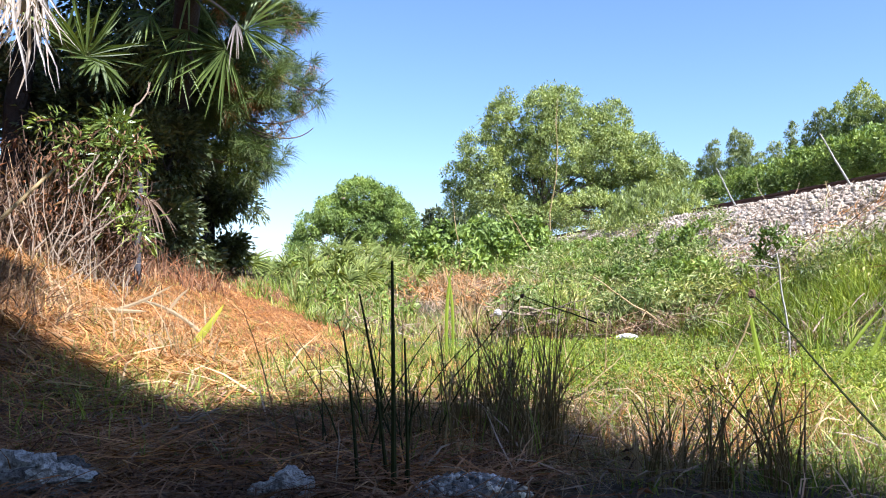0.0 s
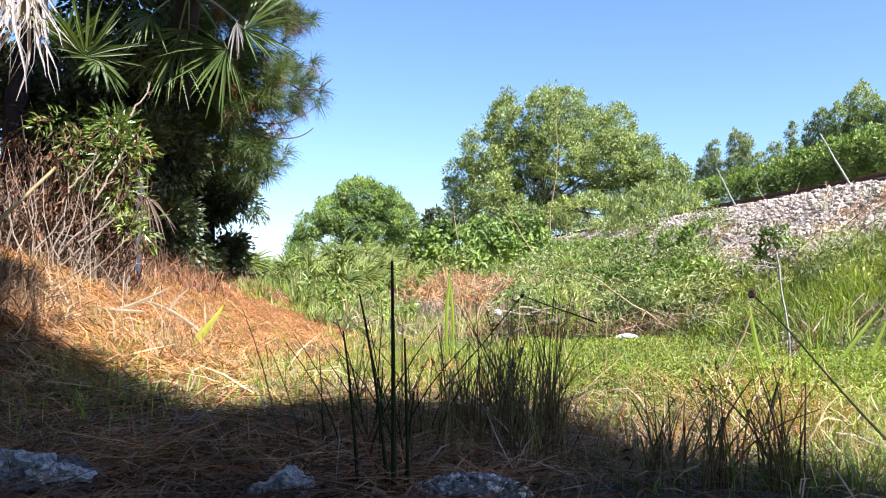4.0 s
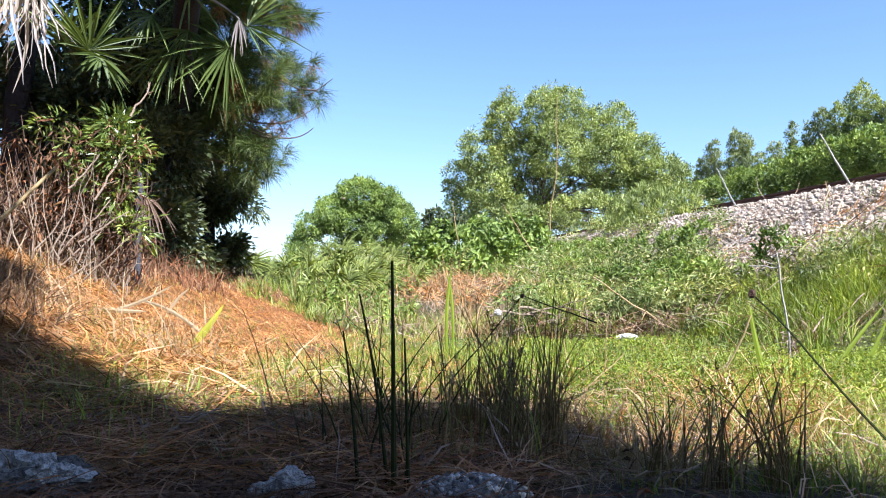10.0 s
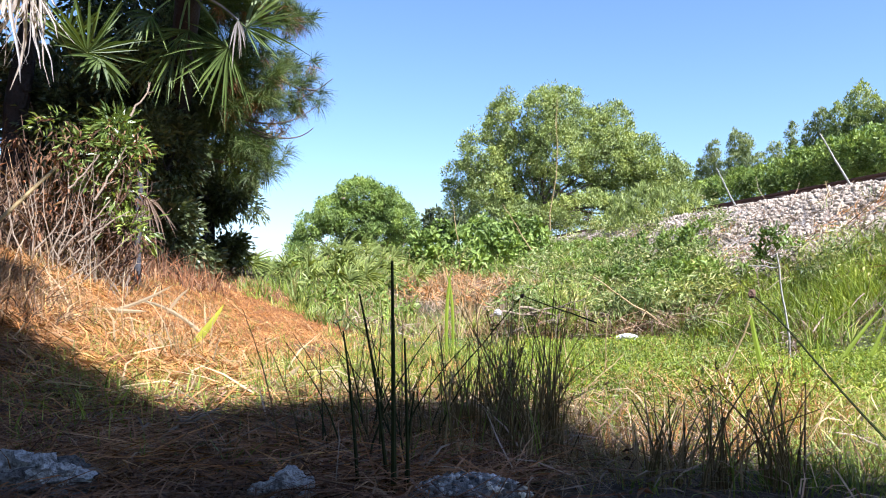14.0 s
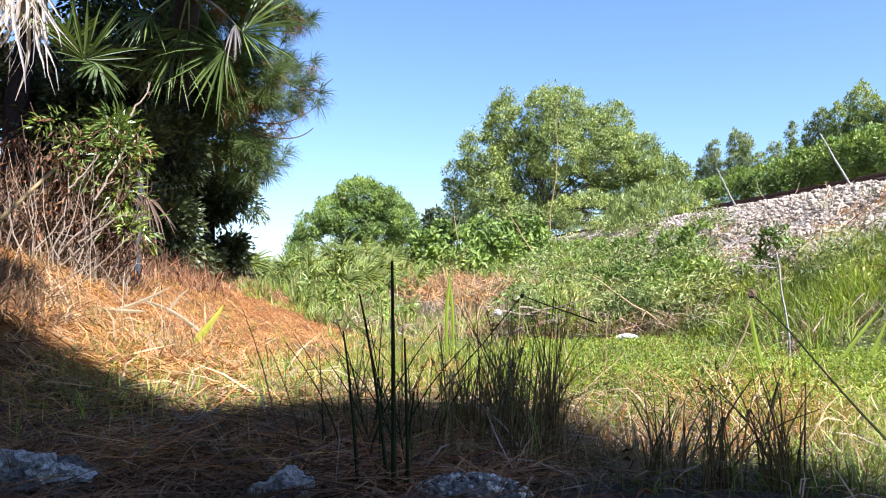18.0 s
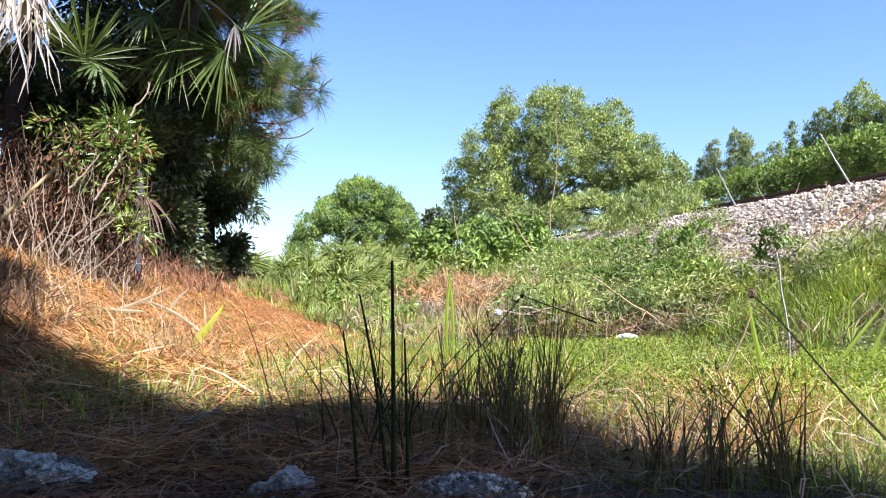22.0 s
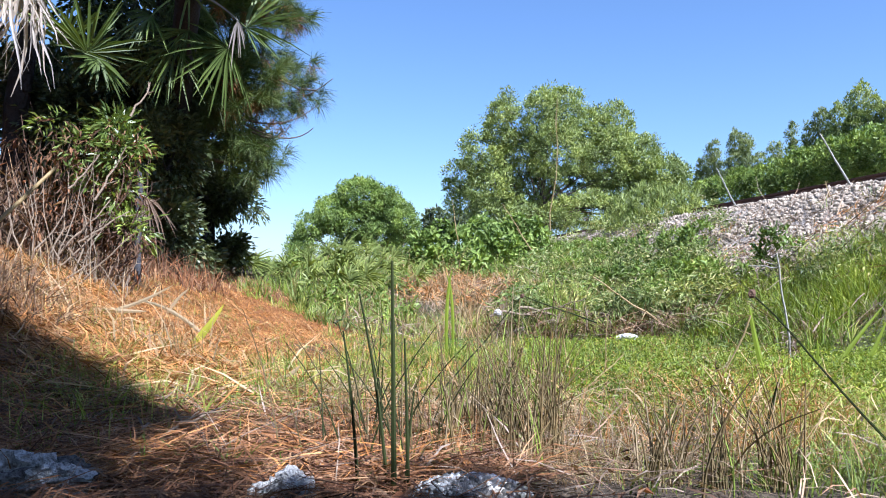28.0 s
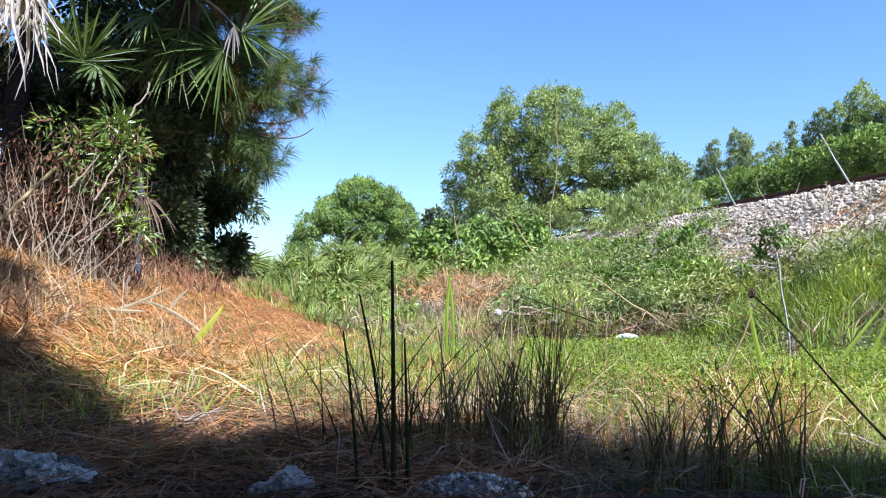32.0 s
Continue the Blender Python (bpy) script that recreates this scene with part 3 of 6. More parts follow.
def build_far_trees():
    # bearing, rise of the foot of the crown and of its tip, half width
    rows = [(0.340, 0.105, 0.150, 0.010, M_FAR), (0.356, 0.110, 0.172, 0.011, M_FAR), (0.381, 0.115, 0.186, 0.014, M_FAR), (0.397, 0.115, 0.180, 0.010, M_FAR), (0.414, 0.115, 0.156, 0.010, M_FAR), (0.435, 0.115, 0.170, 0.012, M_FAR),
            (0.459, 0.120, 0.198, 0.006, M_FAR), (0.477, 0.120, 0.195, 0.010, M_FAR), (0.497, 0.125, 0.212, 0.014, M_FAR), (0.522, 0.130, 0.220, 0.018, M_TREE), (0.545, 0.135, 0.243, 0.018, M_TREE), (0.568, 0.135, 0.230, 0.016, M_TREE), (0.595, 0.135, 0.222, 0.020, M_FAR)]
    for b, r0, r1, rb, mat in rows:
        d = 12.8 / (0.9909 * b + 0.1343) + rng.uniform(0, 1.5)
        foot = foot_at(b * d, d)
        n = 3
        lobes = []
        for i in range(n):
            f = i / (n - 1)
            lobes.append(lobe(b + rng.uniform(-0.3, 0.3) * rb, r0 + (r1 - r0) * (0.12 + 0.7 * f), d, rb * (1.25 - 0.65 * f), (r1 - r0) * 0.24, rb * d * 1.2, 1.0, foot))
        crown_tree("young_tree", "slender young green tree in the row behind the track", "tree", foot, (0, 0, 0.8), lobes, mat, (0.085, 0.03), 0.13, 60, 0.035, 0.9, 1.1, "trees behind the track")
    for b, r, rb, rr in [(0.352, 0.110, 0.022, 0.016), (0.395, 0.120, 0.024, 0.020), (0.432, 0.128, 0.022, 0.022), (0.470, 0.138, 0.026, 0.026), (0.510, 0.150, 0.026, 0.030), (0.550, 0.160, 0.028, 0.034), (0.592, 0.165, 0.026, 0.034)]:
        d = 12.0 / (0.9909 * b + 0.1343)
        foot = foot_at(b * d, d)
        crown_tree("bush", "sunlit yellow-green bush behind the railway track", "bush", foot, (0, 0, 0.5), [lobe(b, r, d, rb, rr, rb * d, 1.0, foot), lobe(b + 0.012, r - rr * 0.7, d, rb * 0.9, rr * 0.7, rb * d, 1.0, foot)],
                   M_SHRUB, (0.12, 0.045), 0.17, 46, 0.03, 0.5, 1.1, "bushes behind the track")


def build_shrubs():
    rows = [(-0.022, 0.030, 17.0, 0.024, 0.024), (0.008, 0.040, 17.5, 0.030, 0.026), (0.035, 0.018, 16.5, 0.022, 0.020), (0.070, 0.036, 18.5, 0.030, 0.022), (0.015, 0.008, 16.2, 0.030, 0.016),
            (-0.240, 0.004, 26.0, 0.022, 0.018), (-0.262, -0.002, 22.0, 0.020, 0.014), (0.105, 0.058, 20.0, 0.028, 0.018), (0.052, 0.052, 22.0, 0.026, 0.022)]
    for b, r, d, rb, rr in rows:
        foot = foot_at(b * d, d)
        crown_tree("shrub", "leafy bright green shrub growing low on the bank", "shrub", foot, (0, 0, 0.25), [lobe(b, r, d, rb, rr, rb * d, 1.0, foot), lobe(b + 0.008, r - rr * 0.8, d, rb, rr * 0.7, rb * d, 0.8, foot)],
                   M_SHRUB, (0.17, 0.085), 0.17, 30, 0.03, 0.2, 0.85, "shrubs on the bank")
    for b, r, d, rb, rr in [(-0.010, 0.068, 26.0, 0.016, 0.018), (0.018, 0.062, 27.0, 0.014, 0.014)]:
        foot = foot_at(b * d, d)
        crown_tree("small_tree", "small dark-leaved tree behind the shrubs", "tree", foot, (0, 0, 0.8), [lobe(b, r, d, rb, rr, rb * d, 1.0, foot)], M_OAK, (0.22, 0.10), 0.18, 34, 0.05, 0.1, 0.9)
    # willowy growth on the shoulder, in front of the rails
    for b, r, d, rb, rr in [(0.235, 0.078, 21.0, 0.020, 0.024), (0.262, 0.085, 20.0, 0.024, 0.030), (0.292, 0.085, 19.0, 0.022, 0.030), (0.318, 0.090, 18.2, 0.018, 0.022)]:
        foot = foot_at(b * d, d)
        crown_tree("willow_shrub", "feathery yellow-green shrub on the railway shoulder", "shrub", foot, (0, 0, 0.3), [lobe(b, r, d, rb, rr, rb * d, 0.9, foot), lobe(b - 0.010, r - rr * 0.8, d, rb * 1.1, rr * 0.6, rb * d, 0.7, foot)],
                   M_TREE, (0.17, 0.032), 0.20, 44, 0.025, 0.9, 0.8, "shrubs on the shoulder")


def fan(hub, way, up, radius, count=34, arc=215.0, width=0.035, droop=0.25, split=0.0):
    """The leaf of a fan palm: leaflets round a hub, in the plane of way and up x way."""
    hub, way, up = np.asarray(hub, float), unit(np.asarray(way, float)), unit(np.asarray(up, float))
    side = unit(np.cross(way, up))
    up = np.cross(side, way)
    geo = Geo()
    ang = np.radians(np.linspace(-arc / 2, arc / 2, count) + rng.normal(size=count) * 4)
    d = np.cos(ang)[:, None] * way + np.sin(ang)[:, None] * side + up * 0.12 * rng.normal(size=(count, 1))
    d = unit(d)
    r = radius * (0.65 + 0.35 * np.cos(ang * 0.55)) * rng.uniform(0.5, 1.12, count)
    t = np.array([0.0, 0.35, 0.7, 1.0])
    sag = -np.array([0, 0, 1.0]) * droop
    limp = rng.uniform(0.2, 2.2, count) * r
    c = hub + d[:, None] * (r[:, None] * t[None])[..., None] + sag * (limp[:, None] * t[None] ** 2.2)[..., None]
    s = unit(np.cross(d, up))
    w = 0.5 * width * np.array([0.35, 1.0, 0.7, 0.08])
    lift = up * np.array([0.0, 0.5, 0.3, 0.0])[None, :, None] * width
    a, b, m = c - s[:, None] * w[None, :, None] + lift, c + s[:, None] * w[None, :, None] + lift, c
    v = np.stack([a, m, b], 2)[:, 1:].reshape(-1, 3)
    k = np.arange(2)
    q = np.concatenate([np.stack([3 * k, 3 * k + 1, 3 * k + 4, 3 * k + 3], 1), np.stack([3 * k + 1, 3 * k + 2, 3 * k + 5, 3 * k + 4], 1)])
    first = np.arange(count)[:, None] * 9 + 1
    geo.v.append(np.concatenate([[hub], v]))
    geo.n = len(v) + 1
    geo.f.append((np.arange(count)[:, None, None] * 9 + 1 + q[None]).reshape(-1, 4))
    geo.f.append(np.concatenate([np.concatenate([0 * first, first, first + 1], 1), np.concatenate([0 * first, first + 1, first + 2], 1)]))
    return geo


def palm(label, heart, fronds, trunk_r=0.14, lean=(0, 0), group="fan palms"):
    """A fan palm: trunk and fronds. fronds: (hub from the heart, facing, radius, dead)."""
    heart = np.asarray(heart, float)
    foot = foot_at(heart[0] + lean[0], heart[1] + lean[1])
    tree = thing("palm_tree", label, "palm", foot, group)
    g = Geo()
    tube(g, wavy((0, 0, -0.2), heart - foot, 9, 0.03), np.linspace(trunk_r, trunk_r * 0.9, 9), 10)
    part("trunk", g, M_SHADEBARK, tree, smooth=True)
    made = []
    for hub, way, up, radius, dead in fronds:
        hub = np.asarray(hub, float)
        base = heart - foot
        g = fan(hub, way, up, radius, 6 if dead else 24, 50 if dead else 150, 0.018 if dead else 0.024, 0.9 if dead else 0.14)
        fr = part("frond", g, M_DEADPALM if dead else M_PALM, tree, "dry bleached hanging frond" if dead else "")
        fr.matrix_basis = Matrix.Translation(base)
        g = Geo()
        mid = hub * 0.5 + np.array([0, 0, 0.12 * np.linalg.norm(hub)])
        tt = np.linspace(0, 1, 7)[:, None]
        tube(g, (1 - tt) ** 2 * 0 + 2 * tt * (1 - tt) * mid + tt ** 2 * hub, np.linspace(0.014, 0.007, 7), 5)
        part("stalk", g, M_DEADPALM if dead else M_PALM, fr)
        made.append(fr)
    return tree, made


def build_palms():
    heart = site(-0.335, 0.375, 7.6)

    def to(b, r, d):
        return site(b, r, d) - heart
    p1 = palm("fan palm with green fronds among the pines", heart, lean=(-1.7, 3.2), fronds=[
        (to(-0.262, 0.325, 7.3), (0.95, -0.15, 0.30), (-0.25, -0.8, 0.45), 0.80, False), (to(-0.285, 0.300, 7.2), (-0.65, -0.2, -0.55), (0.5, -0.75, 0.2), 0.62, False),
        (to(-0.30, 0.40, 7.2), (0.5, -0.2, 0.9), (-0.3, -0.8, -0.1), 0.6, False), (to(-0.385, 0.345, 7.0), (-0.6, -0.3, -0.5), (0.5, -0.3, 0.8), 0.42, False),
        (to(-0.37, 0.42, 7.9), (-0.4, 0.3, 0.9), (0.1, -0.7, 0.4), 0.6, False), (to(-0.272, 0.335, 7.15), (0.1, -0.1, -0.95), (0.3, -0.9, 0.1), 0.22, True),
        (to(-0.335, 0.325, 7.2), (-0.15, -0.1, -0.95), (0.3, -0.9, 0.1), 0.62, False), (to(-0.352, 0.300, 7.3), (-0.4, -0.1, -0.9), (-0.2, -0.9, 0.1), 0.60, False)])
    heart = site(-0.70, 0.40, 5.6)
    p2 = palm("fan palm with green fronds and bleached dead ones", heart, lean=(-1.7, 0.8), fronds=[
        (to(-0.470, 0.290, 5.3), (0.25, -0.2, 0.9), (0.75, -0.6, -0.1), 0.48, False), (to(-0.50, 0.30, 5.5), (0.45, -0.2, 0.6), (0.5, -0.8, 0.3), 0.42, False),
        (to(-0.455, 0.285, 5.6), (0.25, -0.2, -0.85), (0.8, -0.4, 0.1), 0.34, False), (to(-0.62, 0.40, 5.6), (-0.9, 0, 0.2), (0, -0.6, 0.8), 0.6, False)], group="fan palms")
    heart = site(-0.40, 0.105, 6.3)
    fr = thing("dead_palm_frond", "small brown dead palm frond drooping over the brush", "palm frond", heart)
    part("blade", fan((0.12, -0.1, -0.02), (0.5, -0.2, -0.75), (0.4, -0.8, 0.2), 0.30, 14, 110, 0.016, 0.8), M_BRUSH, fr)
    g = Geo()
    tube(g, [(-0.5, 0.3, 0.0), (-0.2, 0.1, 0.06), (0.0, 0.0, 0.03), (0.12, -0.1, -0.02)], 0.01, 5)
    part("stalk", g, M_DEADPALM, fr)
    return p1, p2


def build_dead_frond():
    """Bleached frond that hangs from above, close by."""
    top = site(-0.552, 0.375, 5.0)
    fr = thing("dead_palm_frond", "bleached dry palm frond hanging from above", "palm frond", top)
    for i in range(64):
        g = Geo()
        x = rng.uniform(-0.26, 0.19)
        ln = rng.uniform(0.2, 0.86) * (1 - 0.6 * abs(x + 0.02))
        t = np.linspace(0, 1, 6)
        sag = rng.normal() * 0.16
        c = np.stack([x * 0.5 + x * 0.6 * t + sag * t ** 2, rng.uniform(-0.1, 0.1) + 0.06 * rng.normal() * t, rng.uniform(-0.02, 0.14) - ln * t], 1)
        c[:, 0] += 0.03 * np.sin(rng.uniform(4, 9) * t + rng.uniform(0, 6)) * t
        a = rng.uniform(-0.9, 0.9)
        w = 0.5 * rng.uniform(0.006, 0.024) * np.array([1.0, 1.2, 1.1, 0.9, 0.6, 0.1])[:, None]
        s = np.array([math.cos(a), math.sin(a), 0.0])
        v = np.stack([c - w * s, c + np.array([-s[1], s[0], 0]) * w * 0.6, c + w * s], 1).reshape(-1, 3)
        k = np.arange(5)
        g.add(v, np.concatenate([np.stack([3 * k, 3 * k + 1, 3 * k + 4, 3 * k + 3], 1), np.stack([3 * k + 1, 3 * k + 2, 3 * k + 5, 3 * k + 4], 1)]))
        part("leaflet", g, M_DEADPALM, fr)
    g = Geo()
    tube(g, wavy((0, 0, 0.05), (-0.35, 0.5, 0.55), 7, 0.04), np.linspace(0.016, 0.022, 7), 6)
    part("stalk", g, M_DEADPALM, fr)
    return fr


def tuft(geo, pos, way, length, count, brown=False):
    n = len(pos) * count
    p = np.repeat(pos, count, 0) + rng.normal(size=(n, 3)) * 0.02
    d = unit(np.repeat(way, count, 0) * 0.9 + rand_dirs(n))
    L = length * rng.uniform(0.7, 1.15, n)
    s = unit(np.cross(d, rand_dirs(n))) * 0.0022
    tip = p + d * L[:, None] - np.array([0, 0, 0.18]) * L[:, None]
    mid = p + d * L[:, None] * 0.5
    v = np.stack([p - s, p + s, mid + s, tip, mid - s], 1)
    f = np.arange(n)[:, None] * 5
    geo.add(v.reshape(-1, 3), np.concatenate([f + np.array([[0, 1, 2, 4]])]))
    geo.add(np.stack([mid - s, mid + s, tip], 1).reshape(-1, 3), (np.arange(n)[:, None] * 3 + np.arange(3)))


def build_pines():
    foot = foot_at(-3.3, 9.2)
    tree = thing("pine_tree", "long-needled pine with drooping branches and browning needles", "pine", foot)
    g = Geo()
    tube(g, wavy((0, 0, -0.3), (-0.1, 0.1, 9.0), 10, 0.02), np.linspace(0.15, 0.09, 10), 10)
    part("trunk", g, M_SHADEBARK, tree, smooth=True)
    ends = [(-0.165, 0.245, 9.0, 14), (-0.20, 0.225, 9.0, 16), (-0.185, 0.275, 9.2, 14), (-0.225, 0.26, 8.8, 16), (-0.245, 0.30, 9.0, 18), (-0.27, 0.27, 8.7, 18), (-0.25, 0.235, 8.8, 16),
            (-0.228, 0.170, 9.0, 16), (-0.226, 0.148, 9.1, 16), (-0.29, 0.22, 8.8, 16), (-0.18, 0.335, 9.3, 16), (-0.22, 0.36, 9.2, 18), (-0.27, 0.36, 9.0, 18), (-0.17, 0.42, 9.3, 16),
            (-0.20, 0.48, 9.2, 20), (-0.26, 0.46, 9.0, 20), (-0.31, 0.42, 8.9, 20), (-0.33, 0.33, 8.6, 18), (-0.15, 0.50, 9.5, 18), (-0.24, 0.56, 9.2, 22), (-0.32, 0.55, 9.0, 22)]
    moving = []
    for b, r, d, k in ends:
        tip = site(b, r, d) - foot
        root = np.array([-0.03, 0.03, tip[2] + rng.uniform(-0.3, 0.5)])
        line = wavy(root, tip, 9, 0.05)
        br = part("branch", (lambda q: (tube(q, line - root, np.linspace(0.035, 0.008, 9), 5), q)[1])(Geo()), M_BARK, tree, smooth=True)
        br.matrix_basis = Matrix.Translation(root)
        pos, way = [], []
        for i in range(k * 2):
            s = rng.uniform(0.45, 1.0)
            q = line[min(int(s * 8), 7)] + (line[min(int(s * 8) + 1, 8)] - line[min(int(s * 8), 7)]) * rng.uniform(0, 1)
            o = np.clip(rng.normal(size=3), -1.6, 1.6) * 0.12 * np.array([1, 1, 0.8])
            pos.append(q + o - root)
            way.append(unit(tip - root) * 0.5 + unit(o) * 0.6 + np.array([0, 0, 0.15]))
        pos, way = np.array(pos), np.array(way)
        g = Geo()
        tuft(g, pos, way, 0.24, 70)
        part("needles", g, M_NEEDLE, br)
        if b > -0.29 and 0.2 < r < 0.4:
            g = Geo()
            pick = rng.choice(len(pos), max(2, len(pos) // 4), replace=False)
            tuft(g, pos[pick] - np.array([0, 0, 0.08]), way[pick] * 0.3 - np.array([0, 0, 0.9]), 0.2, 50)
            part("dead_needles", g, M_BROWNNEEDLE, br, "rusty brown dead needles")
        moving.append(br)
    for line in [(site(-0.27, 0.21, 9.0), site(-0.21, 0.185, 9.0), site(-0.165, 0.225, 9.0)), (site(-0.26, 0.20, 9.0), site(-0.20, 0.165, 9.0), site(-0.17, 0.195, 9.0)), (site(-0.26, 0.225, 9.1), site(-0.20, 0.215, 9.1), site(-0.145, 0.26, 9.1)), (site(-0.25, 0.19, 9.0), site(-0.215, 0.17, 9.0), site(-0.20, 0.20, 9.0))]:
        t = np.linspace(0, 1, 10)[:, None]
        g = Geo()
        tube(g, (1 - t) ** 2 * (line[0] - foot) + 2 * t * (1 - t) * (line[1] - foot) + t ** 2 * (line[2] - foot), np.linspace(0.014, 0.005, 10), 5)
        part("twig", g, M_BARK, tree, "bare arching twig", True)
    return tree, moving


def build_dark_wood():
    """The shaded thicket under the pines and the tall crowns that shade it."""
    foot = foot_at(-3.5, 11.2)
    # includes dark leaf lobes added at the foot and left to fill deep shade
    spec = [(-0.30, 0.03, 10.5, 0.05, 0.028, 90), (-0.335, 0.02, 9.6, 0.03, 0.03, 70), (-0.310, 0.095, 11, 0.035, 0.035, 75), (-0.265, 0.105, 11, 0.026, 0.026, 45), (-0.285, 0.140, 11, 0.045, 0.040, 85), (-0.280, 0.20, 11, 0.055, 0.05, 110), (-0.365, 0.06, 11.5, 0.035, 0.05, 100), (-0.35, 0.17, 11.5, 0.06, 0.09, 200), (-0.355, 0.05, 8.7, 0.028, 0.06, 110), (-0.36, 0.16, 8.6, 0.03, 0.06, 120), (-0.365, 0.27, 8.6, 0.035, 0.06, 120), (-0.41, 0.27, 8.8, 0.05, 0.05, 120), (-0.47, 0.2, 8.8, 0.05, 0.08, 130), (-0.53, 0.2, 8.6, 0.05, 0.1, 130)]
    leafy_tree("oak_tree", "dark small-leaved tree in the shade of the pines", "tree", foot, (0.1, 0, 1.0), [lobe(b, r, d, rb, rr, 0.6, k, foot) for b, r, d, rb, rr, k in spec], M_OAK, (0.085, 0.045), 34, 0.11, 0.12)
    for fx, fy, top, lobes in [
        # crown lobes out of view, added on the sun's rays to shade the wood
        (-4.7, 8.4, 4.6, [((2.6, -1.7, 4.9), (1.3, 1.4, 0.7), 300), ((1.0, -0.9, 5.2), (1.5, 1.5, 0.9), 300), ((2.6, -2.3, 4.9), (0.7, 0.9, 0.6), 240), ((3.2, -2.2, 4.75), (0.38, 0.5, 0.35), 190), ((2.4, 0.3, 6.2), (1.2, 1.3, 0.8), 260), ((0.2, 0.6, 6.5), (1.6, 1.6, 1.0), 260)]),
        (-6.2, 11.5, 3.0, [((0, 0, 4.5), (2.4, 2.2, 2.4), 300), ((0.6, -1.2, 1.4), (2.0, 1.4, 1.4), 260)]),
        (-8.2, 9.0, 3.0, [((0, 0, 4.5), (2.2, 2.2, 2.4), 260), ((0.8, -0.6, 1.4), (1.8, 1.4, 1.4), 220)]),
        (-5.0, 13.5, 3.5, [((-0.5, 0, 5.5), (1.7, 2.0, 2.6), 250), ((-0.9, 0, 1.8), (1.1, 1.4, 1.9), 200)]),
        (-6.2, 7.2, 3.5, [((0.3, 0.2, 4.7), (1.7, 1.7, 1.5), 240)]),
    ]:
        tree, _ = leafy_tree("thicket_tree", "dense dark evergreen tree of the shaded wood, with unseen copies behind", "tree", foot_at(fx, fy), (0, 0, top), lobes, M_DARKLEAF, (0.17, 0.09), 24, 0.22, 0.16, "trees of the dark wood")
        # unseen copies beside and behind the camera, added to cut the sky's fill
        if fx == -8.2:
            for x, y, turn in [(-7.5, 3.0, 40), (-7.0, -1.0, 110), (-5.0, -4.5, 200), (-1.8, -6.0, 290), (1.6, -6.6, 15), (5.4, -6.5, 160)]:
                copy_thing(tree, pose(*foot_at(x, y), 0, 0, turn))


